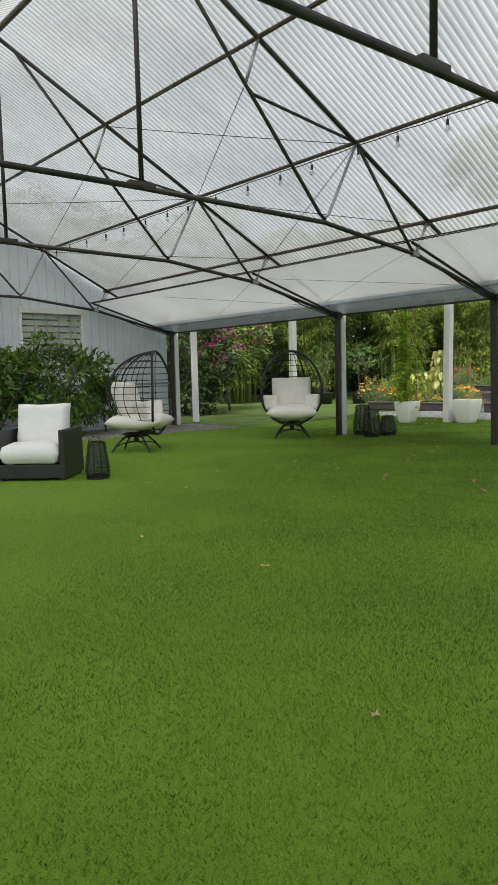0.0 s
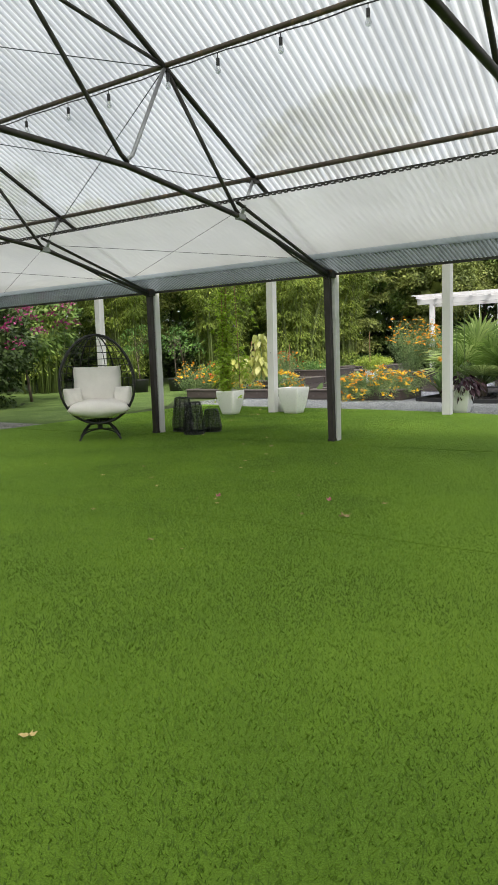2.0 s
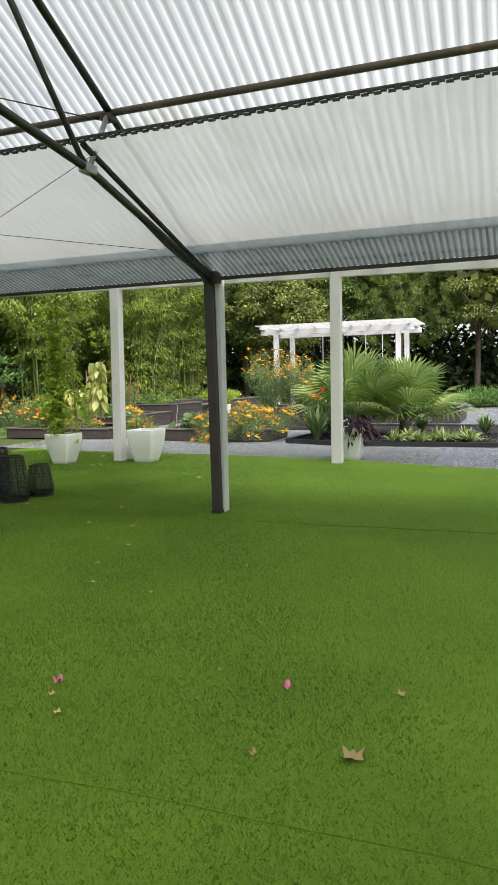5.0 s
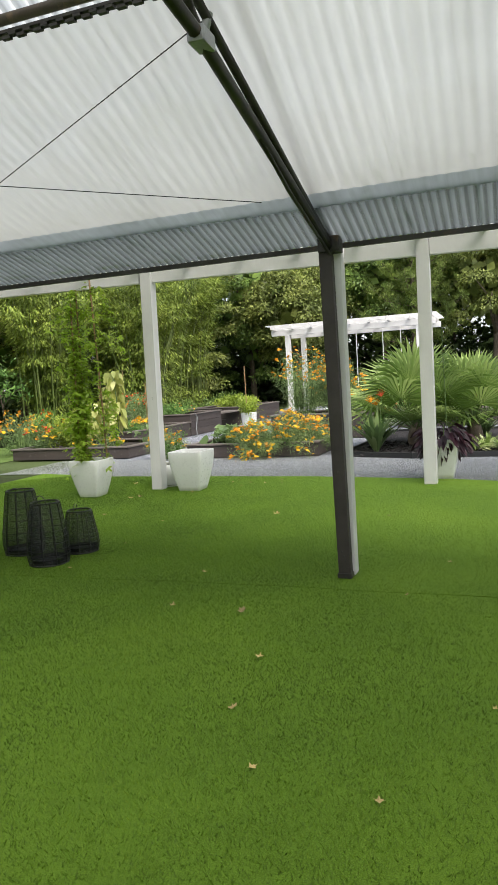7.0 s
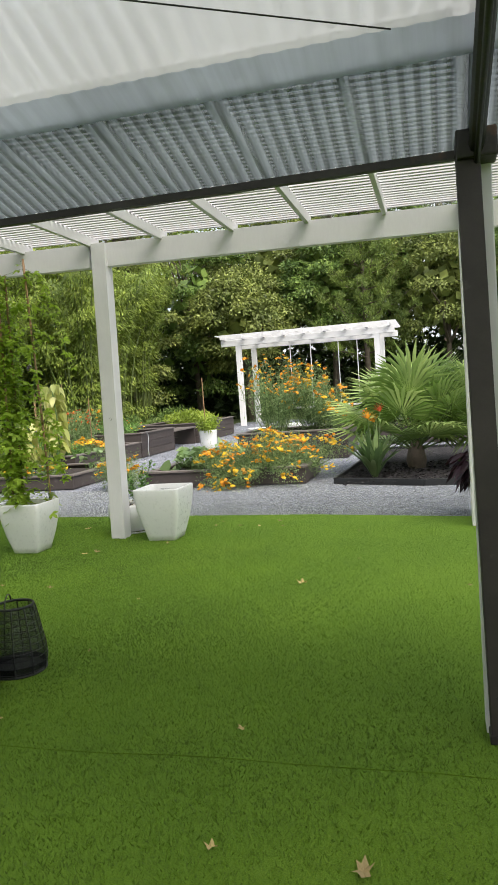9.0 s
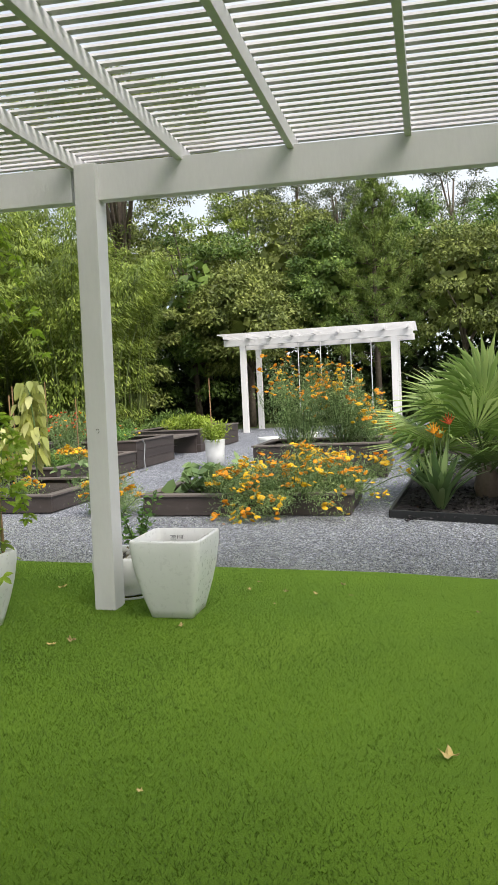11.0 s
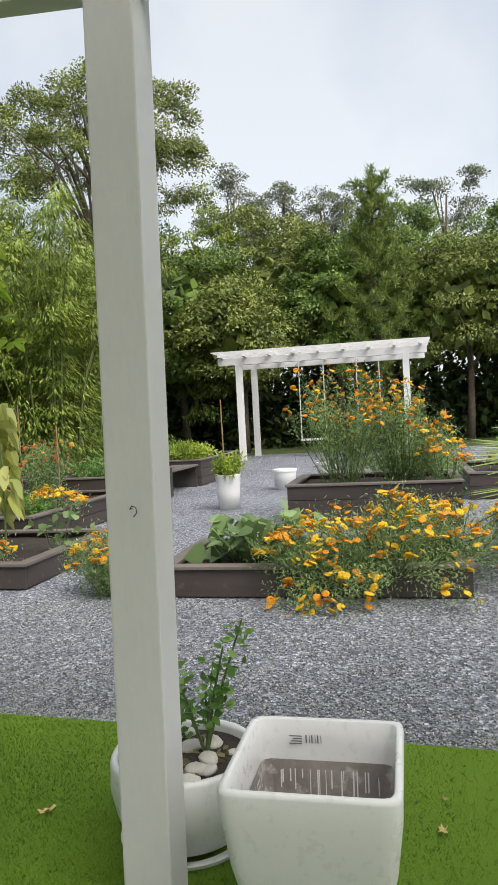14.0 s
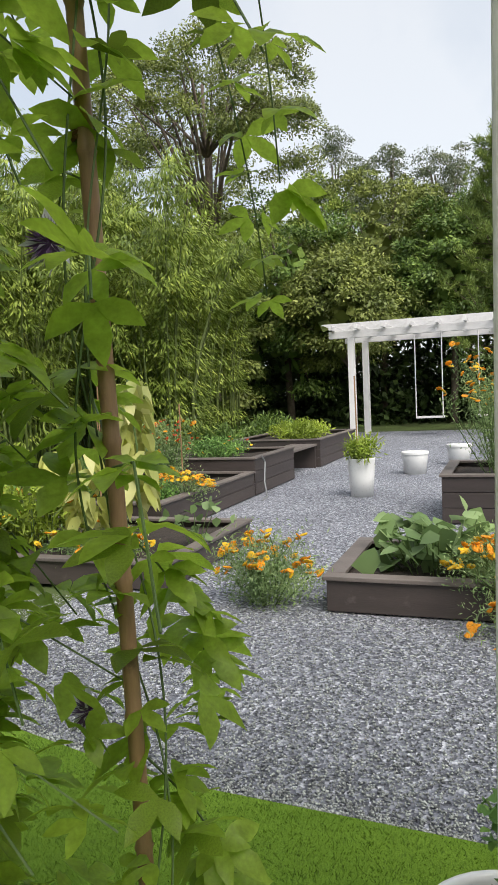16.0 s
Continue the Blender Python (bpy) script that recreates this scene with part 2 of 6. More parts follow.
def corrugated(name, x0, x1, y0, y1, lift, material, pitch=0.076, amp=0.011, rows=6, zf=None):
    ny = int((y1 - y0) / pitch * 6)
    ys = np.linspace(y0, y1, ny)
    xs = np.linspace(x0, x1, rows)
    zw = amp * np.sin(2 * np.pi * ys / pitch)
    v = np.zeros((rows, ny, 3))
    for i, x in enumerate(xs):
        v[i, :, 0], v[i, :, 1] = x, ys
        v[i, :, 2] = (zf(x) if zf else roof_z(x)) + lift + zw
    idx = np.arange(rows * ny).reshape(rows, ny)
    f = np.stack([idx[:-1, :-1], idx[1:, :-1], idx[1:, 1:], idx[:-1, 1:]], -1).reshape(-1, 4)
    return link_mesh(name, raw_mesh(name, v.reshape(-1, 3), f), material, smooth=True)


roof = thing("ceiling", label="translucent corrugated greenhouse roof on dark steel pipes", category="roof", kind="structure")
STRIP_X = -2.05
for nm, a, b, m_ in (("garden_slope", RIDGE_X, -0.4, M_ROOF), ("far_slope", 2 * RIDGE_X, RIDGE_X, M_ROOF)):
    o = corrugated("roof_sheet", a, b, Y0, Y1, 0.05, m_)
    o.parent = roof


def low_z(x):
    """The lower sheet, hung under the rafters from the strip down to the eave."""
    return 2.82 + (EAVE_Z - 0.03 - 2.82) * (x - STRIP_X) / (0.0 - STRIP_X)


o = corrugated("lower_roof_sheet", STRIP_X, -0.42, Y0, Y1, 0.0, M_ROOF_LOW, amp=0.0016, zf=low_z)
o.parent = roof
o = corrugated("eave_sheet", -0.45, 0.08, Y0, Y1, 0.012, M_CLEAR, pitch=0.05, amp=0.006, zf=low_z)
o.parent = roof
bm = bmesh.new()
bar(bm, (STRIP_X, Y0, 2.815), (STRIP_X, Y1, 2.813), 0.026, 0.012)
part("edge_strip", bm, M_STEEL, roof, "dark scalloped closure strip")
nb = int((Y1 - Y0) / 0.076)
bm = bmesh.new()
for i in range(nb):
    y = Y0 + i * 0.076 + random.uniform(-0.005, 0.005)
    box(bm, (STRIP_X - 0.013, y, 2.797), (STRIP_X + 0.013, y + 0.034, 2.808))
    box(bm, (STRIP_X - 0.01, y + 0.03, 2.786), (STRIP_X + 0.01, y + 0.07, 2.798))
part("closure_blocks", bm, M_STEEL, roof)
bm = bmesh.new()
bar(bm, (0.07, Y0, EAVE_Z - 0.06), (0.07, Y1, EAVE_Z - 0.06), 0.03, 0.03)
part("eave_edge", bm, M_STEEL, roof)
o = corrugated("flashing_sheet", -0.58, -0.43, Y0, Y1, -0.014, M_BATTEN, amp=0.0016, zf=low_z)
o.parent = roof
o["label"] = "pale blue-grey flashing strip"

PURLINS = ((-6.1, 0.035), (-4.61, 0.024), (-3.11, 0.024), (-1.68, 0.026))
for x, r in PURLINS + tuple((2 * RIDGE_X - x, r) for x, r in PURLINS[1:]):
    bm = bmesh.new()
    tube(bm, [(x, Y0, roof_z(x) - 0.02), (x, Y1, roof_z(x) - 0.02)], r)
    part("purlin", bm, M_PURLIN, roof, "rusty brown purlin pipe", True)


def truss(y, hung=True):
    t = thing("roof_truss", (0, y, 0), 0, "dark steel pipe roof truss with grey struts", "truss", "roof trusses", "structure")
    for s in (1, -1):
        def P(x, z):
            return (x if s > 0 else 2 * RIDGE_X - x, 0, z)

        def pipe(nm, r, m_, *pts):
            b_ = bmesh.new()
            tube(b_, [P(*p) for p in pts], r)
            part(nm, b_, m_, t, smooth=True)

        pipe("rafter", 0.026, M_STEEL, (RIDGE_X, RIDGE_Z - 0.06), (0.02, EAVE_Z - 0.02))
        pipe("bottom_chord", 0.028, M_STEEL, (RIDGE_X, 2.86), (-3.68, 2.84), (-1.97, 2.64), (-0.02, 2.17))
        pipe("web_rod", 0.02, M_STEEL, (RIDGE_X + 0.25, RIDGE_Z - 0.2), (-4.81, 4.07), (-3.74, 2.92), (-3.66, 2.87))
        pipe("strut", 0.017, M_GALV, (-4.62, 4.58), (-4.81, 4.09))
        pipe("upper_tie", 0.017, M_STEEL, (-4.81, 4.07), (-4.72, 4.0), (-3.13, 3.82))
        pipe("strut", 0.018, M_GALV, (-3.12, 3.8), (-3.6, 2.94), (-3.68, 2.88))
        pipe("web_rod", 0.02, M_STEEL, (-3.08, 3.78), (-2.06, 2.7), (-1.97, 2.65))
        pipe("strut", 0.018, M_GALV, (-1.72, 3.06), (-1.95, 2.67))
        pipe("eave_brace", 0.02, M_STEEL, (STRIP_X + 0.02, 2.785), (-0.9, 2.455), (-0.03, 2.2))
        pipe("tie_rod", 0.011, M_STEEL, (-1.93, 2.66), (-0.9, 2.33), (-0.03, 2.13))
        b_ = bmesh.new()
        box(b_, P(-2.04, 2.61)[0:1] + (-0.035, 2.61) if s > 0 else (2 * RIDGE_X + 1.92, -0.035, 2.61), P(-1.92, 2.67)[0:1] + (0.035, 2.67) if s > 0 else (2 * RIDGE_X + 2.04, 0.035, 2.67), 0.008)
        part("bracket", b_, M_GALV, t)
        b_ = bmesh.new()
        x_ = P(-1.7, 0)[0]
        box(b_, (x_ - 0.04, -0.04, 3.03), (x_ + 0.04, 0.04, 3.08), 0.008)
        part("purlin_clamp", b_, M_STEEL, t)
    b_ = bmesh.new()
    tube(b_, [(RIDGE_X, 0, 2.86), (RIDGE_X, 0, RIDGE_Z - 0.05)], 0.024)
    part("king_post", b_, M_STEEL, t, smooth=True)
    b_ = bmesh.new()
    box(b_, (RIDGE_X - 0.14, -0.03, 2.86), (RIDGE_X + 0.14, 0.03, 2.91), 0.01)
    part("splice_plate", b_, M_STEEL, t)
    return t


for y in TRUSS_Y:
    truss(y)

# Columns under the eaves: a dark steel one and a white post behind it.
for y in TRUSS_Y:
    for x, wx in ((0.0, 0.105), (2 * RIDGE_X, 2 * RIDGE_X - 0.105)):
        c = thing("eave_column", (x, y, 0), 0, "dark brown steel eave column standing in artificial turf", "column", "eave columns", "structure")
        bm = bmesh.new()
        box(bm, (-0.035, -0.042, 0.0), (0.035, 0.042, 2.2), 0.006)
        if y == 0.0:  # this one is out of plumb
            bmesh.ops.transform(bm, matrix=Matrix.Rotation(radians(-0.8), 4, "X"), verts=bm.verts[:])
        part("shaft", bm, M_COLUMN, c)
        bm = bmesh.new()
        box(bm, (-0.06, -0.07, 2.14), (0.06, 0.07, 2.24), 0.008)
        part("head_plate", bm, M_STEEL, c)
        bm = bmesh.new()
        box(bm, (-0.041, -0.048, 0.0), (0.041, 0.048, 0.035), 0.004)
        part("foot", bm, M_STEEL, c)
        bm = bmesh.new()
        for k in range(3):
            tube(bm, [(-0.037, -0.01 + 0.012 * k, 0.12 + 0.03 * k), (-0.033, -0.01 + 0.012 * k, 0.12 + 0.03 * k)], 0.006, 6)
        part("bolts", bm, M_BLACK, c)
        if x == 0.0:
            p = thing("white_post", (wx, y, 0), 0, "white painted wooden post fixed to a steel column", "post", "inner pergola posts", "structure")
            bm = bmesh.new()
            box(bm, (-0.055, -0.055, 0.0), (0.055, 0.055, 2.71), 0.006)
            part("timber", bm, M_WHITE, p)

# The white pergola between the eave and the garden.
SKEW = 0.095
W_Y = (-7.4, -3.7, -0.15, 3.355, 7.78)


def beam_x(y):
    return 3.8 + SKEW * (3.355 - y)


for y in W_Y:
    p = thing("pergola_post", (beam_x(y), y, 0), 0, "square white painted wooden pergola post on turf", "post", "pergola posts", "structure")
    bm = bmesh.new()
    box(bm, (-0.075, -0.075, 0.0), (0.075, 0.075, 2.94), 0.006)
    if y == 3.355:  # this one leans a little
        bmesh.ops.transform(bm, matrix=Matrix.Rotation(radians(0.7), 4, "X"), verts=bm.verts[:])
        hook = bmesh.new()
        tube(hook, [(-0.074, -0.02, 1.215), (-0.09, -0.02, 1.215), (-0.095, -0.028, 1.225), (-0.095, -0.04, 1.22), (-0.095, -0.042, 1.205), (-0.095, -0.032, 1.193)], 0.0018, 5)
        part("cup_hook", hook, M_STEEL, p)
    part("timber", bm, M_WHITE, p)
p = thing("white_post", (0.95, 8.85, 0), 0, "white painted wooden post beside the gable corner", "post", "inner pergola posts", "structure")
bm = bmesh.new()
box(bm, (-0.06, -0.06, 0.0), (0.06, 0.06, 2.71), 0.006)
part("timber", bm, M_WHITE, p)
pg = thing("lath_pergola", label="white painted pergola roof of rafters and thin laths", category="pergola", kind="structure")
for a, b in zip((-9.0,) + W_Y, W_Y + (9.4,)):
    bm = bmesh.new()
    bar(bm, (beam_x(a + 0.077), a + 0.077, 2.825), (beam_x(b - 0.077), b - 0.077, 2.825), 0.08, 0.23, 0.004)
    part("beam", bm, M_WHITE, pg)
bm = bmesh.new()
box(bm, (0.08, -9.0, 2.714), (0.16, 9.4, 2.94), 0.004)
part("inner_beam", bm, M_WHITE, pg)
for i in range(-18, 9):
    y = 3.41 + 0.71 * i
    if y < -9 or y > 9.3:
        continue
    bm = bmesh.new()
    box(bm, (0.0, y - 0.02, 2.915), (beam_x(y) + 0.12, y + 0.02, 3.01), 0.003)
    part("rafter", bm, M_WHITE, pg)
for i in range(88):
    x = 3.94 - 0.0815 * i  # where the lath crosses the leaning post
    y1 = min(9.4, 3.355 + (x + 0.05) / SKEW)
    if y1 < -7.5:
        continue
    bm = bmesh.new()
    z = 3.018 + random.uniform(0, 0.002)
    bar(bm, (x + SKEW * (3.355 + 9.0), -9.0, z), (x + SKEW * (3.355 - y1), y1, z), 0.04, 0.012)
    part("lath", bm, M_LATH, pg)

# ---- ground ----
def turf_edge(y):
    return np.interp(y, (-14, -1.84, -0.35, 1.58, 3.4, 4.8, 6.45), (1.6, 3.98, 4.5, 4.86, 4.98, 5.06, 5.5))


def ground_mat(name, stops, scale, fine, bump, rough=0.9, cell=None, tuft=0.0):
    m = bpy.data.materials.new(name)
    m.use_nodes = True
    nt = m.node_tree
    bs = nt.nodes["Principled BSDF"]
    n1, n2 = tex(nt, scale, 6.0, 0.6), tex(nt, fine, 4.0, 0.7)
    c = ramp(nt, n1.outputs["Fac"], stops)
    h = n2.outputs["Fac"]
    if cell:
        v = tex(nt, cell, kind="voronoi")
        sep = nt.nodes.new("ShaderNodeSeparateColor")
        nt.links.new(v.outputs["Color"], sep.inputs[0])
        c = mix(nt, c, ramp(nt, sep.outputs[0], [(0.0, (0.28, 0.28, 0.3)), (0.55, (0.85, 0.86, 0.9)), (0.85, (1.3, 1.3, 1.32)), (1.0, (2.3, 2.28, 2.25))]), 1.0, "MULTIPLY")
        h = v.outputs["Distance"]
    else:
        c = mix(nt, c, ramp(nt, h, [(0.3, (0.6, 0.62, 0.55)), (0.7, (1.2, 1.2, 1.15))]), 1.0, "MULTIPLY")
        if tuft:
            n3 = tex(nt, tuft, 3.0, 0.75)
            c = mix(nt, c, ramp(nt, n3.outputs["Fac"], [(0.34, (0.62, 0.64, 0.58)), (0.52, (1.0, 1.0, 1.0)), (0.68, (1.38, 1.34, 1.3))]), 1.0, "MULTIPLY")
            h = n3.outputs["Fac"]
            bs.inputs["Sheen Weight"].default_value = 0.4
            bs.inputs["Sheen Roughness"].default_value = 0.45
            bs.inputs["Sheen Tint"].default_value = (0.42, 0.72, 0.1, 1)
    nt.links.new(c, bs.inputs["Base Color"])
    bs.inputs["Roughness"].default_value = rough
    bs.inputs["Specular IOR Level"].default_value = 0.25
    b = nt.nodes.new("ShaderNodeBump")
    b.inputs["Strength"].default_value, b.inputs["Distance"].default_value = bump, 0.02
    nt.links.new(h, b.inputs["Height"])
    nt.links.new(b.outputs[0], bs.inputs["Normal"])
    return m


M_SOIL = ground_mat("leafy_ground", [(0.3, (0.035, 0.045, 0.015)), (0.5, (0.07, 0.1, 0.03)), (0.7, (0.1, 0.13, 0.05))], 0.5, 40, 0.6)
M_TURF = ground_mat("green_artificial_turf", [(0.3, (0.088, 0.17, 0.011)), (0.52, (0.124, 0.222, 0.0145)), (0.72, (0.165, 0.272, 0.022))], 0.7, 300, 0.6, tuft=170.0)
M_LAWN = ground_mat("mown_lawn", [(0.3, (0.07, 0.12, 0.025)), (0.7, (0.15, 0.22, 0.06))], 1.2, 60, 0.7)
M_GRAVEL = ground_mat("grey_crushed_gravel", [(0.3, (0.23, 0.24, 0.265)), (0.7, (0.33, 0.34, 0.37))], 0.8, 50, 1.0, 0.8, 55.0)
M_PATCH = ground_mat("pale_pebble_strip", [(0.3, (0.24, 0.22, 0.2)), (0.7, (0.36, 0.34, 0.31))], 1.0, 50, 1.0, 0.85, 40.0)
M_MULCH = ground_mat("dark_bark_mulch", [(0.3, (0.012, 0.01, 0.01)), (0.7, (0.05, 0.045, 0.045))], 6, 60, 1.0, 0.9, 30.0)


def flat(name, pts, z, material, label, category="ground"):
    bm = bmesh.new()
    vs = [bm.verts.new((x, y, z)) for x, y in pts]
    f = bm.faces.new(vs)
    if f.normal.z < 0:
        f.normal_flip()
    bm.normal_update()
    if bm.faces[:][0].normal.z < 0:
        bmesh.ops.reverse_faces(bm, faces=bm.faces[:])
    return tagged(part(name, bm, material), label, category, kind="structure")


flat("ground", [(-600, -600), (900, -600), (900, 600), (-600, 600)], -0.03, M_SOIL, "dark leafy garden ground reaching to the trees")
edge = [(turf_edge(y), y) for y in (-14, -1.84, -0.35, 0.6, 1.58, 2.5, 3.4, 4.1, 4.8, 6.45)]
flat("turf", [(-16, -14)] + edge + [(-16, 6.45)], 0.0, M_TURF, "bright green artificial turf floor with faint seams", "floor")
for sx in (-0.28, -4.3):  # seams where two turf rolls meet
    bm = bmesh.new()
    tube(bm, [(sx + 0.015 * math.sin(2.1 * y) + 0.008 * math.sin(7 * y), y, 0.001) for y in np.arange(-12, 6.4, 0.25)], 0.0035, 6)
    tagged(part("turf_seam", bm, M_TURF), "slightly raised seam between two turf rolls", "seam", kind="structure")
flat("gravel_ground", [(turf_edge(y) - 0.25, y) for y in (-14, -1.84, -0.35, 1.58, 3.4, 4.8, 6.45)] + [(30, 9.5), (30, -14)], -0.012, M_GRAVEL, "grey crushed gravel path between raised beds", "gravel")
flat("lawn", [(0.6, 6.3), (5.2, 7.4), (7.2, 8.9), (18, 10.5), (18, 20), (0.6, 20)], -0.02, M_LAWN, "patchy green lawn beside the building", "lawn")
flat("pebble_strip", [(-9, 6.4), (0.55, 6.4), (0.55, 8.6), (-9, 8.6)], -0.008, M_PATCH, "pale pebble strip along the gable wall", "gravel")

# ---- gable wall ----
M_WINFRAME = mat("grey_window_bars", (0.3, 0.3, 0.28), 0.2, 3, 50, 0.5, 0.2)
M_WINPANE = mat("dusty_jalousie_glass", (0.34, 0.36, 0.33), 0.2, 2, 30, 0.25, 0, 0.02)
gable = thing("wall_gable", label="pale blue-white ribbed gable wall of the greenhouse", category="wall", kind="structure")
GY = 8.66
ribs_x = np.arange(2 * RIDGE_X, 0.12, 0.2)
WX0, WX1, WZ0, WZ1 = -3.6, -2.25, 1.5, 2.55
for a, b in zip(ribs_x, ribs_x[1:]):
    bm = bmesh.new()
    top = min(roof_z(a), roof_z(b)) - 0.02
    spans = [(0.0, top)]
    if b > WX0 and a < WX1:
        spans = [(0.0, WZ0), (WZ1, top)]
    for z0, z1 in spans:
        box(bm, (a + 0.003, GY, z0), (b - 0.003, GY + 0.05, z1), 0.004)
    for v in bm.verts:
        if v.co.z > top - 0.02:
            v.co.z = roof_z(v.co.x) + 0.03
    part("wall_panel", bm, M_GABLE, gable)
bm = bmesh.new()
box(bm, (2 * RIDGE_X, GY - 0.03, 0.98), (0.05, GY - 0.003, 1.03), 0.004)
part("wall_rail", bm, M_GALV, gable)
win = thing("window_1", (0, 0, 0), 0, "grey barred louvre window in the gable wall", "window", kind="structure")
bm = bmesh.new()
box(bm, (WX0 - 0.06, GY - 0.05, WZ1), (WX1 + 0.06, GY + 0.06, WZ1 + 0.12), 0.005)
box(bm, (WX0 - 0.06, GY - 0.04, WZ0 - 0.06), (WX1 + 0.06, GY + 0.06, WZ0), 0.005)
box(bm, (WX0 - 0.06, GY - 0.04, WZ0), (WX0, GY + 0.06, WZ1), 0.005)
box(bm, (WX1, GY - 0.04, WZ0), (WX1 + 0.06, GY + 0.06, WZ1), 0.005)
part("window_frame", bm, M_WHITE, win)
for k in range(8):
    bm = bmesh.new()
    z = WZ0 + (k + 0.5) * (WZ1 - WZ0) / 8
    box(bm, (WX0, GY + 0.0, -0.055), (WX1, GY + 0.008, 0.055), 0, Matrix.Translation((0, 0, z)) @ Matrix.Translation((0, GY, 0)) @ Matrix.Rotation(radians(-18), 4, "X") @ Matrix.Translation((0, -GY, 0)))
    part("louvre", bm, M_WINPANE, win)
for k in range(1, 5):
    bm = bmesh.new()
    x = WX0 + k * (WX1 - WX0) / 5
    tube(bm, [(x, GY - 0.03, WZ0), (x, GY - 0.03, WZ1)], 0.012, 6)
    part("bar", bm, M_WINFRAME, win)
back = thing("wall_back", label="plain pale ribbed gable wall closing the greenhouse", category="wall", kind="structure")
for a, b in zip(ribs_x[::2], ribs_x[2::2]):
    bm = bmesh.new()
    box(bm, (a + 0.003, Y0, 0.0), (b - 0.003, Y0 + 0.05, min(roof_z(a), roof_z(b)) - 0.02), 0.004)
    part("wall_panel", bm, M_GABLE, back)

# ---- raised beds ----
M_BOARD = mat("dark_brown_composite_board", (0.06, 0.047, 0.044), 0.2, 3, 60, 0.5, 0, 0.15, ((0.1, 0.085, 0.08), 5, 0.62), stretch=(0.3, 0.3, 2), rand=0.15)
M_CAP = mat("grey_brown_bed_cap", (0.16, 0.135, 0.125), 0.2, 3, 60, 0.55, 0, 0.15, ((0.09, 0.08, 0.075), 4, 0.6), rand=0.15)
M_EARTH = mat("dark_potting_soil", (0.035, 0.026, 0.02), 0.4, 8, 90, 0.95, 0, 0.8, ((0.09, 0.07, 0.05), 20, 0.58))


def raised_bed(x0, y0, x1, y1, boards, label, cap=True, bh=0.19, fill=0.06):
    b_ = thing("raised_bed", (x0, y0, 0), 0, label, "planter", "raised garden beds")
    lx, ly, h = x1 - x0, y1 - y0, boards * bh
    for k in range(boards):
        z0, z1 = k * bh + 0.003, (k + 1) * bh - 0.003
        for lo, hi in (((0, 0, z0), (0.04, ly, z1)), ((lx - 0.04, 0, z0), (lx, ly, z1)), ((0.042, 0.0, z0), (lx - 0.042, 0.04, z1)), ((0.042, ly - 0.04, z0), (lx - 0.042, ly, z1))):
            bm = bmesh.new()
            box(bm, lo, hi, 0.005)
            part("board", bm, M_BOARD, b_)
    if cap:
        w = 0.11
        for lo, hi in (((-0.025, -0.025), (w, ly + 0.025)), ((lx - w, -0.025), (lx + 0.025, ly + 0.025)), ((w + 0.002, -0.025), (lx - w - 0.002, w)), ((w + 0.002, ly - w), (lx - w - 0.002, ly + 0.025))):
            bm = bmesh.new()
            box(bm, (*lo, h), (*hi, h + 0.03), 0.006)
            part("cap_board", bm, M_CAP, b_)
    bm = bmesh.new()
    bmesh.ops.create_grid(bm, x_segments=12, y_segments=12, size=0.5)
    for v in bm.verts:
        v.co.x, v.co.y = (v.co.x + 0.5) * (lx - 0.09) + 0.045, (v.co.y + 0.5) * (ly - 0.09) + 0.045
        v.co.z = h - fill + 0.03 * noise.noise(Vector((v.co.x * 3 + x0, v.co.y * 3 + y0, 0)))
    part("soil", bm, M_EARTH, b_, "dark crumbly soil", True)
    return b_


raised_bed(7.65, 6.02, 9.68, 8.8, 1, "low dark brown raised bed with grey cap boards on gravel", bh=0.21)
raised_bed(7.4, 2.1, 8.75, 4.62, 1, "low dark brown raised bed overflowing with marigolds", bh=0.23)
raised_bed(10.9, 1.9, 12.6, 4.1, 3, "tall dark brown raised bed full of marigolds", bh=0.18)
raised_bed(9.75, 7.12, 12.95, 9.6, 2, "dark brown raised bed with green herbs and marigolds", bh=0.18)
raised_bed(13.0, 7.12, 15.2, 9.6, 3, "tall dark brown raised bed on gravel", bh=0.19)
raised_bed(17.2, 7.12, 21.0, 9.2, 3, "dark brown raised bed with lime green leaves", bh=0.19)
raised_bed(13.5, -1.2, 16.0, 1.6, 2, "dark brown raised bed beyond the palm", bh=0.2)
bench = thing("garden_bench", (15.22, 7.15, 0), 0, "dark brown composite bench between two raised beds", "bench")
for k in range(4):
    bm = bmesh.new()
    box(bm, (0.0, 0.02 + 0.15 * k, 0.46), (1.95, 0.16 + 0.15 * k, 0.5), 0.005)
    part("seat_board", bm, M_CAP, bench)
for x in (0.02, 1.88):
    bm = bmesh.new()
    box(bm, (x, 0.06, -0.012), (x + 0.06, 0.6, 0.46), 0.005)
    part("leg_panel", bm, M_BOARD, bench)

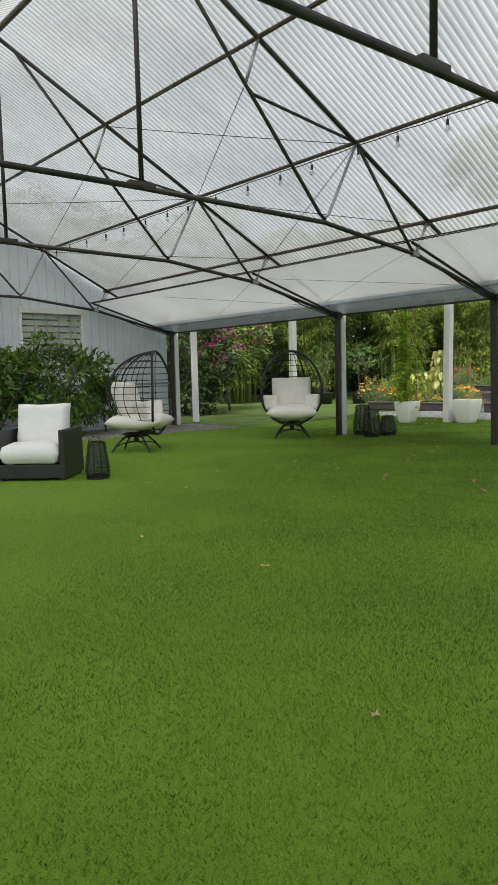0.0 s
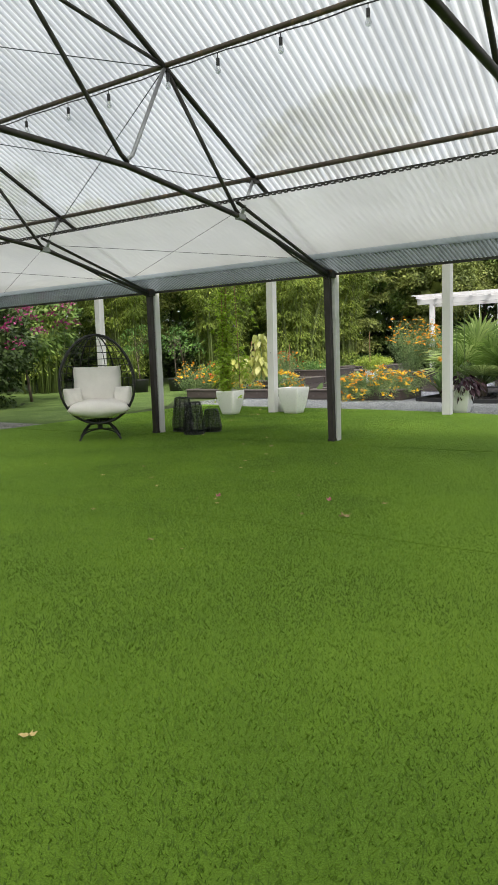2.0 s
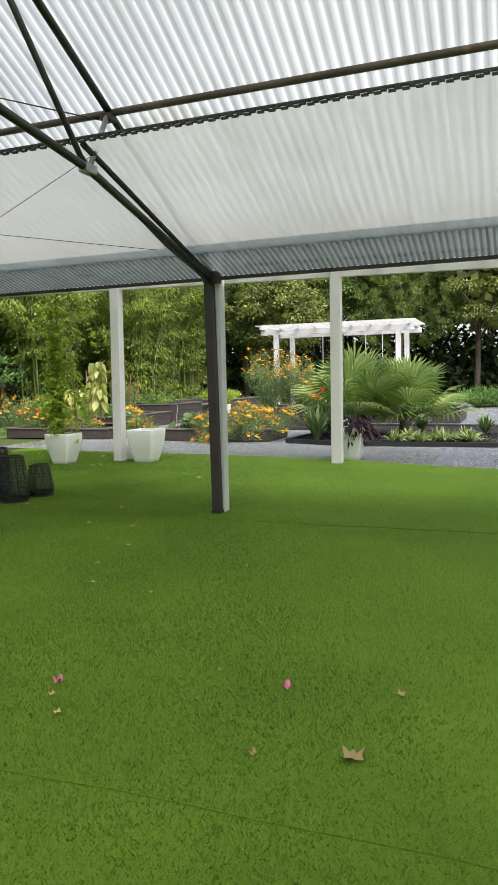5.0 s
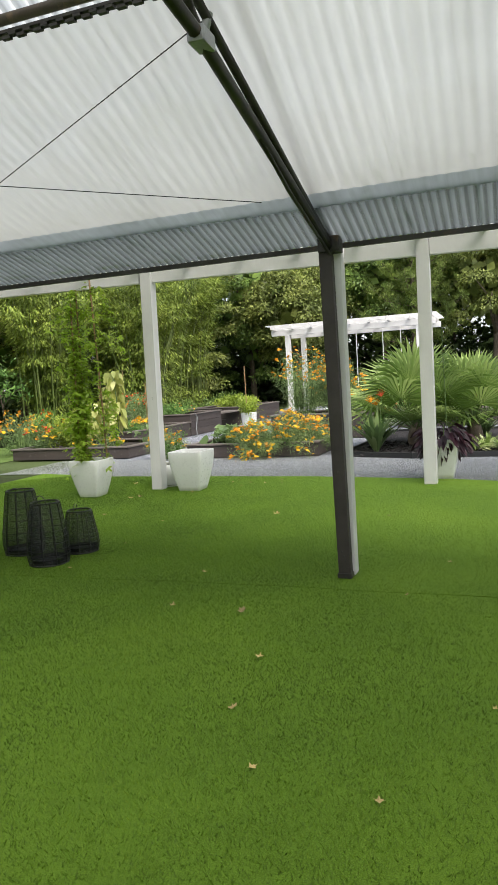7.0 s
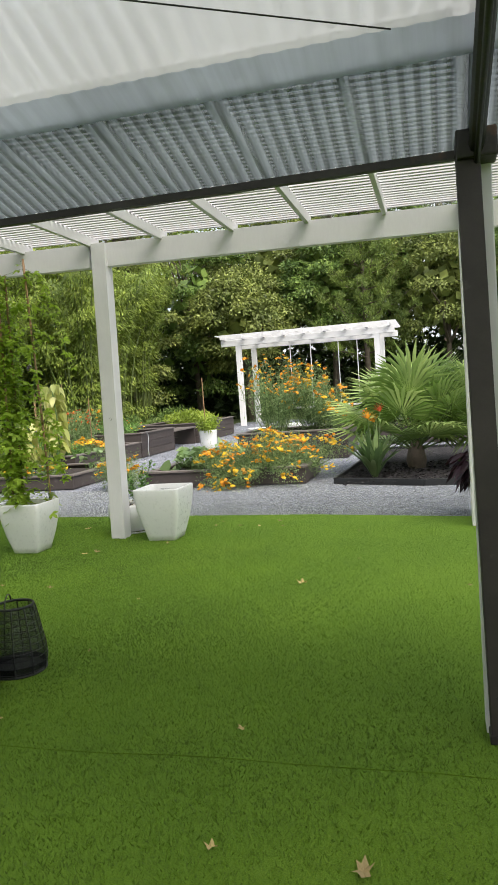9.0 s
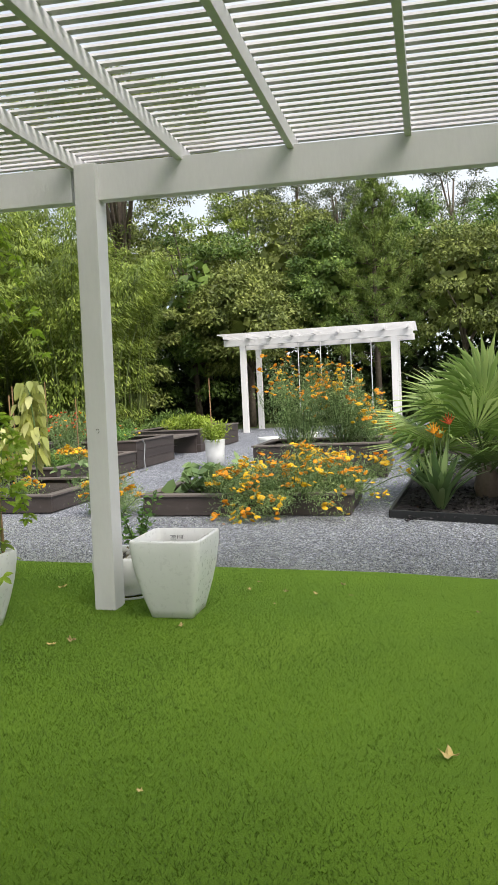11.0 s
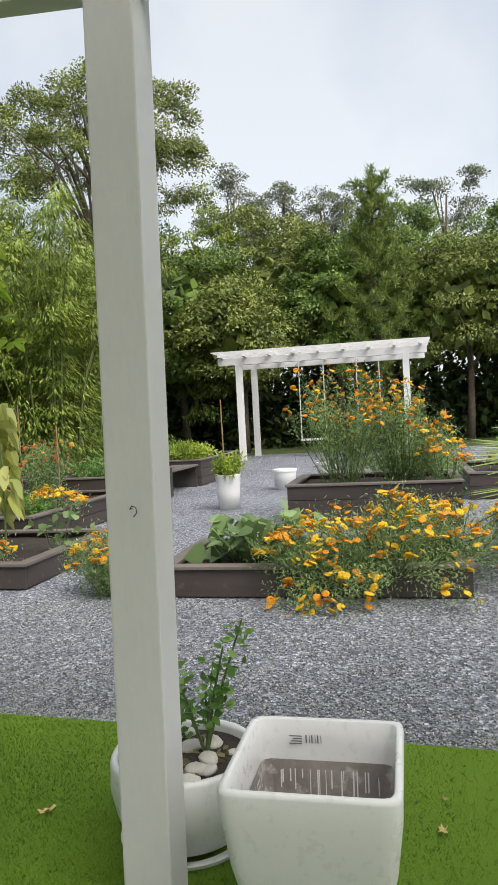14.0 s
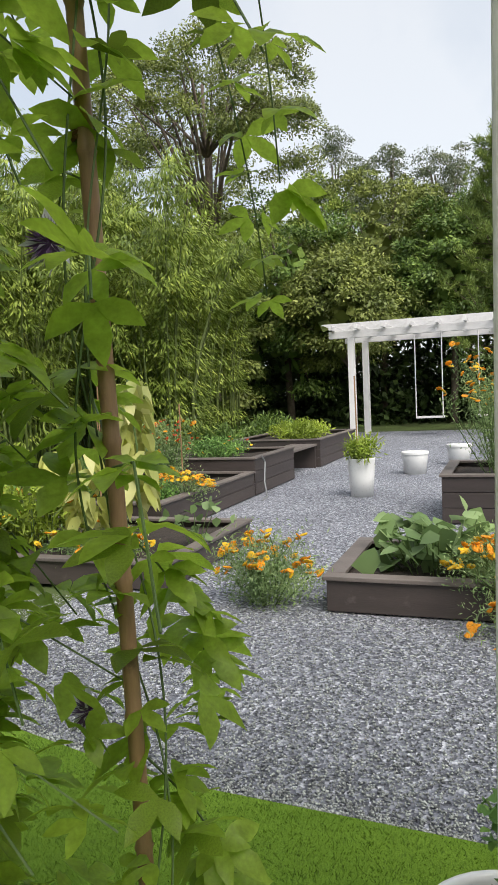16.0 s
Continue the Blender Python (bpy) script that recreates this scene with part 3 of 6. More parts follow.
# ---- far white swing pergola ----
far = thing("swing_pergola", (26.4, 0, 0), 0, "white painted garden pergola with hanging swings", "pergola")
far.scale = (1, 1, 1.11)
for x, y in ((0, 2.45), (0, 8.25), (2.6, 2.45), (2.6, 8.25)):
    bm = bmesh.new()
    box(bm, (x - 0.11, y - 0.11, -0.03), (x + 0.11, y + 0.11, 3.05), 0.01)
    part("post", bm, M_WHITE, far)
for x in (0, 2.6):
    bm = bmesh.new()
    box(bm, (x - 0.08, 1.75, 3.052), (x + 0.08, 9.0, 3.28), 0.01)
    part("beam", bm, M_WHITE, far)
for k in range(9):
    bm = bmesh.new()
    y = 1.95 + k * 0.86
    box(bm, (-0.6, y - 0.05, 3.282), (3.2, y + 0.05, 3.42), 0.01)
    part("rafter", bm, M_WHITE, far)
for k in range(13):
    bm = bmesh.new()
    x = -0.6 + 0.31 * k
    box(bm, (x, 1.65, 3.422), (x + 0.06, 9.1, 3.46))
    part("lath", bm, M_WHITE, far)
for y in (3.4, 4.2, 5.4, 6.3):
    bm = bmesh.new()
    tube(bm, [(1.3, y, 0.55), (1.3, y, 3.3)], 0.02, 6)
    part("rope", bm, M_WHITE, far)
for y in (3.4, 5.4):
    bm = bmesh.new()
    box(bm, (1.1, y - 0.05, 0.5), (1.5, y + 0.9, 0.56), 0.01)
    part("swing_seat", bm, M_WHITE, far)

# ---- pots, planters, lanterns, seats ----
M_POT = mat("white_glazed_planter", (0.8, 0.8, 0.78), 0.02, 2, 30, 0.3, 0, 0.02, ((0.68, 0.67, 0.63), 5, 0.74), grit=0.08)
M_POTIN = mat("dirty_planter_bottom", (0.33, 0.29, 0.27), 0.25, 7, 60, 0.6, 0, 0.05, ((0.6, 0.58, 0.56), 12, 0.55))
M_STICKER = mat("grey_sticker_print", (0.18, 0.18, 0.19), 0.1, 20, 60, 0.5)
M_STONE = mat("pale_river_stone", (0.6, 0.57, 0.52), 0.15, 8, 60, 0.6, 0, 0.1, rand=0.15)
M_FRAME = mat("black_powder_coated_wire", (0.018, 0.018, 0.019), 0.2, 5, 80, 0.45, 0.2, 0.05)
M_CUSHION = mat("cream_woven_cushion", (0.83, 0.8, 0.75), 0.05, 5, 160, 0.85, 0, 0.25, grit=0.2)
M_WHITECUSH = mat("white_cotton_cushion", (0.82, 0.82, 0.83), 0.03, 5, 160, 0.85, 0, 0.2, grit=0.15)
M_BLACKWOOD = mat("black_painted_wood", (0.022, 0.023, 0.025), 0.25, 4, 60, 0.45, 0, 0.1)
M_NURSERY = mat("black_nursery_pot", (0.02, 0.021, 0.022), 0.2, 4, 60, 0.5)
M_BAMBOO = mat("tan_bamboo_cane", (0.33, 0.2, 0.1), 0.3, 5, 60, 0.5, 0, 0.1, ((0.14, 0.08, 0.05), 14, 0.6), stretch=(4, 4, 0.6))
M_TWINE = mat("brown_twine", (0.16, 0.07, 0.03), 0.3, 20, 90, 0.9)


def squircle(bm, profile, n=96, p=16.0):
    rings = []
    for r, z in profile:
        ring = []
        for j in range(n):
            a = 2 * math.pi * j / n
            c, s = math.cos(a), math.sin(a)
            k = r / (abs(c) ** p + abs(s) ** p) ** (1 / p)
            ring.append(bm.verts.new((k * c, k * s, z)))
        rings.append(ring)
    for a, b in zip(rings, rings[1:]):
        for j in range(n):
            bm.faces.new((a[j], a[(j + 1) % n], b[(j + 1) % n], b[j]))
    return rings


def square_planter(at, label, top=0.225, h=0.5, rz=0.0, soil=False, sticker=False):
    t = thing("square_planter", at, rz, label, "planter")
    k, z = top / 0.225, h / 0.5
    bm = bmesh.new()
    r = squircle(bm, [(0.128 * k, 0.0), (0.135 * k, 0.004), (0.15 * k, 0.06 * z), (0.18 * k, 0.17 * z), (0.207 * k, 0.3 * z), (0.222 * k, 0.42 * z), (0.225 * k, 0.488 * z), (0.223 * k, 0.498 * z), (0.208 * k, 0.5 * z), (0.204 * k, 0.496 * z), (0.199 * k, 0.42 * z), (0.187 * k, 0.3 * z), (0.176 * k, 0.22 * z)])
    bm.faces.new(r[0][::-1])
    part("body", bm, M_POT, t, smooth=True)
    bm = bmesh.new()
    d = 0.42 if soil else 0.225
    r = squircle(bm, [(0.001, d * z), (0.196 * k if soil else 0.175 * k, d * z)])
    part("soil" if soil else "stained_bottom", bm, M_EARTH if soil else M_POTIN, t)
    if not soil:
        bm = bmesh.new()
        rs = squircle(bm, [(0.1765 * k, 0.226 * z), (0.185 * k, 0.3 * z), (0.1915 * k, 0.36 * z), (0.1935 * k, 0.38 * z)])
        part("water_stain", bm, M_POTIN, t, "brownish grey drip stain")
        bm = bmesh.new()
        for side in range(2):
            for j in range(19):
                u = (-0.16 + 0.0178 * j + random.uniform(-0.008, 0.008)) * k
                z0, z1 = random.uniform(0.26, 0.33), 0.385
                a, b = ((0.1465 + 0.128 * q) * k for q in (z0, z1))
                ends = [(a, u, z0 * z), (b, u, z1 * z)] if side == 0 else [(u, a, z0 * z), (u, b, z1 * z)]
                bar(bm, ends[0], ends[1], random.uniform(0.002, 0.005), 0.002)
        part("drip_stain", bm, M_POT, t, "white drip marks")["kind"] = "stuff"
    if sticker:
        bm = bmesh.new()
        for k2 in range(6):
            box(bm, (0.2035, 0.06 - 0.009 * k2, 0.445), (0.2045, 0.064 - 0.009 * k2 - 0.002 * (k2 % 2), 0.47))
        for k2 in range(4):
            box(bm, (0.2035, 0.075, 0.44 + 0.008 * k2), (0.2045, 0.115 - 0.006 * (k2 % 3), 0.443 + 0.008 * k2))
        part("sticker_print", bm, M_STICKER, t)
    return t


square_planter((3.745, 2.835, 0), "tapered square white planter, empty, standing on turf", top=0.236, h=0.515, sticker=True)
square_planter((3.25, 4.03, 0), "tapered square white planter holding a vine on bamboo canes", soil=True, top=0.215, h=0.48)
square_planter((4.6, -0.27, 0), "tall white planter behind a pergola post with purple foliage", top=0.19, h=0.5, soil=True)


def round_pot(at, profile, soil_z, soil_r, name, label, material, n=36):
    t = thing(name, at, 0, label, "pot")
    bm = bmesh.new()
    r = lathe(bm, profile, n)
    bm.faces.new(r[0][::-1])
    part("body", bm, material, t, smooth=True)
    bm = bmesh.new()
    lathe(bm, [(0.001, soil_z + 0.01), (soil_r * 0.6, soil_z + 0.008), (soil_r, soil_z)], n)
    part("soil", bm, M_EARTH, t)
    return t


bowl = round_pot((4.17, 3.37, 0), [(0.17, 0.015), (0.2, 0.03), (0.245, 0.11), (0.265, 0.2), (0.262, 0.285), (0.255, 0.3), (0.24, 0.3), (0.235, 0.285), (0.235, 0.2)], 0.262, 0.236, "bowl_planter", "round white bowl planter with pale stones and a small plant", M_POT)
bm = bmesh.new()
r_ = lathe(bm, [(0.2, 0.0), (0.235, 0.004), (0.24, 0.018), (0.228, 0.018), (0.2, 0.012)], 36)
part("saucer", bm, M_POT, bowl)


def pebble(seed):
    rnd = random.Random(seed)
    bm = bmesh.new()
    bmesh.ops.create_icosphere(bm, subdivisions=2, radius=1.0)
    for v in bm.verts:
        v.co *= 1 + 0.18 * noise.noise(v.co * 1.3 + Vector((seed, 0, 0)))
    me = bpy.data.meshes.new("pebble")
    bm.to_mesh(me)
    bm.free()
    me.materials.append(M_STONE)
    me.polygons.foreach_set("use_smooth", [True] * len(me.polygons))
    return me


pebbles = [pebble(s) for s in range(4)]
for k in range(15):
    a, r = 2.4 * k + 0.5 * math.sin(5 * k), 0.2 * math.sqrt((k + 1.5) / 16)
    o = tagged(new("river_stone", pebbles[k % 4]), "smooth pale river stone lying on potting soil", "stone", "stones in the bowl planter")
    s = random.uniform(0.016, 0.04)
    o.matrix_basis = pose(4.17 + r * math.cos(a), 3.37 + r * math.sin(a), 0.262 + 0.4 * s, 0, 0, random.uniform(0, 180)) @ Matrix.Diagonal((s * 1.35, s, s * 0.62, 1))

round_pot((13.1, 5.45, -0.012), [(0.17, 0.0), (0.19, 0.3), (0.21, 0.56), (0.215, 0.58), (0.2, 0.58), (0.195, 0.5)], 0.52, 0.196, "white_pot", "tall white plastic pot on gravel with lime foliage", M_POT)
for xx, yy in ((16.0, 5.0), (17.6, 4.3)):
    t = thing("white_bucket", (xx, yy, -0.012), 0, "white plastic bucket with a lid standing on gravel", "bucket", "white buckets")
    bm = bmesh.new()
    r = lathe(bm, [(0.2, 0.0), (0.24, 0.36), (0.24, 0.38)], 24)
    bm.faces.new(r[0][::-1])
    part("body", bm, M_POT, t, smooth=True)
    bm = bmesh.new()
    r = lathe(bm, [(0.255, 0.37), (0.255, 0.41), (0.24, 0.42)], 24)
    bm.faces.new(r[-1])
    part("lid", bm, M_POT, t)
for xx, yy in ((10.4, 13.2), (12.1, 12.5), (11.2, 12.2)):
    round_pot((xx, yy, -0.02), [(0.24, 0.0), (0.3, 0.42), (0.315, 0.44), (0.3, 0.45), (0.29, 0.4)], 0.4, 0.292, "nursery_pot", "black plastic nursery pot with a young tree on lawn", M_NURSERY, 24)

# Lanterns of black wire mesh.
M_SHEER = bpy.data.materials.new("black_wire_gauze")
M_SHEER.use_nodes = True
_nt = M_SHEER.node_tree
_bs = _nt.nodes["Principled BSDF"]
_bs.inputs["Base Color"].default_value = (0.016, 0.018, 0.018, 1)
_bs.inputs["Roughness"].default_value = 0.5
_tp = _nt.nodes.new("ShaderNodeBsdfTransparent")
_mx = _nt.nodes.new("ShaderNodeMixShader")
_n = tex(_nt, 220, 2.0, kind="noise")
_fa = ramp(_nt, _n.outputs["Fac"], [(0.4, (0.35, 0.35, 0.35)), (0.6, (0.75, 0.75, 0.75))])
_nt.links.new(_fa, _mx.inputs[0])
_nt.links.new(_tp.outputs[0], _mx.inputs[1])
_nt.links.new(_bs.outputs[0], _mx.inputs[2])
_nt.links.new(_mx.outputs[0], _nt.nodes["Material Output"].inputs["Surface"])


def lantern(at, h, r):
    t = thing("floor_lantern", at, random.uniform(0, 60), "black wire mesh floor lantern standing on turf", "lantern", "wire lanterns")
    prof = [(r * 0.92, 0.0), (r, h * 0.18), (r * 0.97, h * 0.35), (r * 0.72, h * 0.93), (r * 0.66, h)]
    bm = bmesh.new()
    lathe(bm, prof, 28)
    part("mesh_shade", bm, M_SHEER, t, smooth=True)
    for k in range(10):
        a = 2 * math.pi * k / 10
        bm = bmesh.new()
        tube(bm, [((q + 0.002) * math.cos(a), (q + 0.002) * math.sin(a), z) for q, z in prof], 0.0035, 5)
        part("rib", bm, M_FRAME, t)
    for q, z in (prof[0], prof[-1]):
        bm = bmesh.new()
        tube(bm, [(q * math.cos(2 * math.pi * j / 24), q * math.sin(2 * math.pi * j / 24), z + (0.006 if z == 0 else 0)) for j in range(24)], 0.007, 6, True)
        part("ring", bm, M_FRAME, t)
    for k in range(9):
        z = h * (0.06 + 0.1 * k)
        q = np.interp(z, [p[1] for p in prof], [p[0] for p in prof]) + 0.001
        bm = bmesh.new()
        tube(bm, [(q * math.cos(2 * math.pi * j / 20), q * math.sin(2 * math.pi * j / 20), z) for j in range(20)], 0.002, 4, True)
        part("wire_hoop", bm, M_FRAME, t)
    bm = bmesh.new()
    lathe(bm, [(0.001, 0.02), (r * 0.88, 0.02), (r * 0.9, 0.05), (r * 0.9, 0.0)], 28)
    part("base", bm, M_FRAME, t)
    bm = bmesh.new()
    q = r * 0.66
    tube(bm, [(q * math.cos(a), 0.03, h + 0.0 + 0.09 * math.sin(a) - 0.07 * math.sin(a) * (1 if h > 0.5 else 0.5)) for a in np.linspace(0, math.pi, 14)], 0.004, 5)
    part("handle", bm, M_FRAME, t)
    return t


lantern((0.36, 2.88, 0), 0.54, 0.17)
lantern((0.07, 2.42, 0), 0.49, 0.165)
lantern((0.47, 2.38, 0), 0.35, 0.15)
lantern((-5.83, 1.56, 0), 0.42, 0.135)


def cushion(w, h, t, seed=0, nu=18, e=4.0):
    """A stuffed pad in the xz plane, t thick along y, with puckers."""
    v, idx = [], {}
    for s in (1, -1):
        for i in range(nu + 1):
            for j in range(nu + 1):
                u, q = 2 * i / nu - 1, 2 * j / nu - 1
                if s < 0 and (i in (0, nu) or j in (0, nu)):
                    idx[s, i, j] = idx[1, i, j]
                    continue
                k = ((1 - abs(u) ** e) * (1 - abs(q) ** e)) ** 0.42
                b = noise.noise(Vector((u * 2.2, q * 2.2, seed + s)))
                pinch = 1 - 0.045 * (abs(u * q) < 0.5) * 0
                edge = 1 - 0.03 * (1 - abs(q) ** 2) * abs(u) ** 6
                edge2 = 1 - 0.05 * (1 - abs(u) ** 2) * abs(q) ** 6
                idx[s, i, j] = len(v)
                v.append((u * w / 2 * edge, s * t / 2 * k * (1 + 0.14 * b), q * h / 2 * edge2 + 0.008 * b))
    f = []
    for s in (1, -1):
        for i in range(nu):
            for j in range(nu):
                q = [idx[s, i, j], idx[s, i + 1, j], idx[s, i + 1, j + 1], idx[s, i, j + 1]]
                f.append(q[::-1] if s > 0 else q)
    return raw_mesh("cushion", v, f)


def place(name, me, material, parent, m, label=""):
    o = link_mesh(name, me, material, parent, label, True)
    o.matrix_basis = m
    return o


def egg_chair(at, rz, pillows):
    t = thing("egg_chair", at, rz, "black wire egg chair with cream cushions on turf", "chair", "egg chairs")
    cz, w, h, d = 0.9, 0.53, 0.64, 0.84

    def at_cage(az, el):
        k = 1 - 0.1 * math.sin(el)
        return Vector((w * k * math.cos(el) * math.sin(az), d * math.cos(el) * math.cos(az) - 0.3, cz + h * math.sin(el)))

    bm = bmesh.new()
    rim = [(w * (1 - 0.1 * math.sin(a)) * math.cos(a), -0.3 - 0.05 * math.cos(2 * a), cz + h * math.sin(a)) for a in np.linspace(0, 2 * math.pi, 48, endpoint=False)]
    tube(bm, rim, 0.019, 8, True)
    part("rim", bm, M_FRAME, t, smooth=True)
    for k in range(13):
        el = math.asin(-0.92 + 1.84 * k / 12)
        bm = bmesh.new()
        tube(bm, [at_cage(az, el) for az in np.linspace(-math.pi / 2, math.pi / 2, 25)], 0.006, 5)
        part("hoop_wire", bm, M_FRAME, t)
    for k in range(1, 12):
        az = -math.pi / 2 + math.pi * k / 12
        bm = bmesh.new()
        tube(bm, [at_cage(az, el) for el in np.linspace(-math.pi / 2 + 0.1, math.pi / 2 - 0.1, 21)], 0.012 if k in (4, 8) else 0.006, 5)
        part("rib_wire", bm, M_FRAME, t)
    bm = bmesh.new()
    tube(bm, [(0.2 * math.cos(a), 0.1 + 0.2 * math.sin(a), 0.27) for a in np.linspace(0, 2 * math.pi, 20, endpoint=False)], 0.016, 6, True)
    part("swivel_ring", bm, M_FRAME, t)
    bm = bmesh.new()
    tube(bm, [(0, 0.1, 0.14), (0, 0.1, 0.3)], 0.04, 10)
    part("hub", bm, M_FRAME, t)
    for k in range(4):
        a = math.pi / 4 + k * math.pi / 2
        c, s = math.cos(a), math.sin(a)
        bm = bmesh.new()
        tube(bm, [(0.03 * c, 0.1 + 0.03 * s, 0.24), (0.2 * c, 0.1 + 0.2 * s, 0.23), (0.33 * c, 0.1 + 0.33 * s, 0.12), (0.42 * c, 0.1 + 0.42 * s, 0.012)], 0.016, 6)
        part("leg", bm, M_FRAME, t)
        bm = bmesh.new()
        tube(bm, [(0.05 * c, 0.1 + 0.05 * s, 0.15), (0.24 * c, 0.1 + 0.24 * s, 0.13), (0.36 * c, 0.1 + 0.36 * s, 0.09)], 0.01, 6)
        part("leg_brace", bm, M_FRAME, t)
    place("seat_cushion", cushion(0.9, 0.88, 0.27, 1, e=2.6), M_CUSHION, t, pose(0, 0.02, 0.47, 90, 0, 0), "cream seat cushion")
    place("back_cushion", cushion(0.72, 0.6, 0.28, 2), M_CUSHION, t, pose(0, 0.22, 0.8, -16, 0, 0), "cream back cushion")
    for x, r in pillows:
        place("side_pillow", cushion(0.3, 0.27, 0.13, 3 + x), M_CUSHION, t, pose(x, -0.1, 0.65, -12, 0, r), "small cream pillow")
    return t


egg_chair((-0.93, 3.42, 0), -44, ((-0.36, 40), (0.36, -40)))
egg_chair((-3.83, 3.78, 0), 40, ((-0.3, 35), (0.33, -60)))

arm = thing("armchair", (-6.2, 2.24, 0), -44, "black wooden lounge armchair with white cushions on turf", "armchair")
arm.scale = (0.92, 0.92, 0.92)
for nm, lo, hi in (("base_frame", (-0.44, -0.4, 0.03), (0.44, 0.4, 0.2)), ("arm_panel", (-0.44, -0.4, 0.2), (-0.37, 0.38, 0.62)), ("arm_panel", (0.37, -0.4, 0.2), (0.44, 0.38, 0.62)), ("back_panel", (-0.372, 0.32, 0.202), (0.372, 0.39, 0.62))):
    bm = bmesh.new()
    box(bm, lo, hi, 0.01)
    part(nm, bm, M_BLACKWOOD, arm)
for x in (-0.4, 0.36):
    for y in (-0.38, 0.32):
        bm = bmesh.new()
        box(bm, (x, y, 0.0), (x + 0.05, y + 0.05, 0.03), 0.004)
        part("foot", bm, M_BLACKWOOD, arm)
place("seat_cushion", cushion(0.75, 0.8, 0.26, 5, e=9), M_WHITECUSH, arm, pose(0, -0.06, 0.33, 90, 0, 0), "thick white seat cushion")
place("back_cushion", cushion(0.7, 0.55, 0.26, 6, e=7), M_WHITECUSH, arm, pose(0, 0.18, 0.66, -12, 0, 0), "white back cushion")

# A clear glass jar on the turf, seen at the very edge.
def thin_glass(name, colour, share):
    """Thin clear glass: mostly see-through, with a shine."""
    m = bpy.data.materials.new(name)
    m.use_nodes = True
    nt = m.node_tree
    nt.nodes.remove(nt.nodes["Principled BSDF"])
    tp, gl, mx = nt.nodes.new("ShaderNodeBsdfTransparent"), nt.nodes.new("ShaderNodeBsdfGlossy"), nt.nodes.new("ShaderNodeMixShader")
    tp.inputs["Color"].default_value = (*colour, 1)
    gl.inputs["Roughness"].default_value = 0.05
    mx.inputs[0].default_value = share
    nt.links.new(tp.outputs[0], mx.inputs[1])
    nt.links.new(gl.outputs[0], mx.inputs[2])
    nt.links.new(mx.outputs[0], nt.nodes["Material Output"].inputs["Surface"])
    return m


M_GLASS = thin_glass("clear_green_glass", (0.86, 0.95, 0.9), 0.14)
jar = thing("glass_jar", (-9.085, -3.36, 0), 0, "large clear greenish glass jar standing on turf", "jar")
bm = bmesh.new()
r = lathe(bm, [(0.1, 0.0), (0.125, 0.01), (0.135, 0.08), (0.13, 0.24), (0.1, 0.33), (0.06, 0.37), (0.06, 0.41), (0.055, 0.41), (0.055, 0.37), (0.095, 0.325), (0.124, 0.24), (0.129, 0.08), (0.118, 0.02)], 32)
bm.faces.new(r[0][::-1])
bm.faces.new(r[-1])
part("body", bm, M_GLASS, jar, smooth=True)

# String lights under the second purlin and thin wire braces between the trusses.
M_BULB = thin_glass("clear_bulb_glass", (0.8, 0.82, 0.82), 0.2)
sl = thing("string_lights", (-3.11, 0, 0), 0, "black string light cable with unlit clear bulbs under a purlin", "string lights")
zc = roof_z(-3.11) - 0.06
bm = bmesh.new()
tube(bm, [(0.01 * math.sin(3 * y), y, zc - 0.012 * math.sin(5 * y) ** 2) for y in np.arange(-11.5, 8.4, 0.2)], 0.006, 5)
part("cable", bm, M_BLACK, sl)
bs_me = bu_me = None
for k in range(30):
    y = -11.2 + 0.66 * k + random.uniform(-0.06, 0.06)
    bm = bmesh.new()
    tube(bm, [(0, y, zc), (0, y, zc - 0.05)], 0.004, 5)
    tube(bm, [(0, y, zc - 0.045), (0, y, zc - 0.105)], 0.016, 8)
    so = part("socket", bm, M_BLACK, sl)
    bm = bmesh.new()
    lathe(bm, [(0.012, zc - 0.105), (0.018, zc - 0.12), (0.026, zc - 0.145), (0.022, zc - 0.165), (0.001, zc - 0.178)], 10, 0, y)
    part("bulb", bm, M_BULB, so, "clear unlit glass bulb", True)


def brace(a, b, sag=0.01, r=0.005):
    bm = bmesh.new()
    a, b = Vector(a), Vector(b)
    tube(bm, [a.lerp(b, k / 8) - Vector((0, 0, sag * math.sin(math.pi * k / 8))) for k in range(9)], r, 5)
    return tagged(part("brace_wire", bm, M_BLACK), "thin dark steel bracing wire between roof trusses", "wire", "bracing wires", "structure")


for y0, y1 in ((3.14, 0.0), (8.45, 3.14)):
    brace((-4.6, y0, 4.56), (-3.14, y1, 3.8))
    brace((-3.12, y0, 3.8), (-4.82, y1, 4.07), 0.0)
    brace((-3.1, y0, 3.8), (-1.64, y1, 3.04))
    brace((-1.95, y0, 2.74), (-3.12, y1, 3.8), 0.0)

for y0, y1 in ((0.0, 2.9), (3.14, 5.9)):
    brace((-1.9, y0, low_z(-1.9) - 0.02), (-0.6, y1, low_z(-0.6) - 0.03), 0.0, 0.0026)
    brace((-1.75, y1 * 1.07 - y0 * 0.07, low_z(-1.75) - 0.02), (-0.6, y0 + 0.25, low_z(-0.6) - 0.03), 0.0, 0.0026)

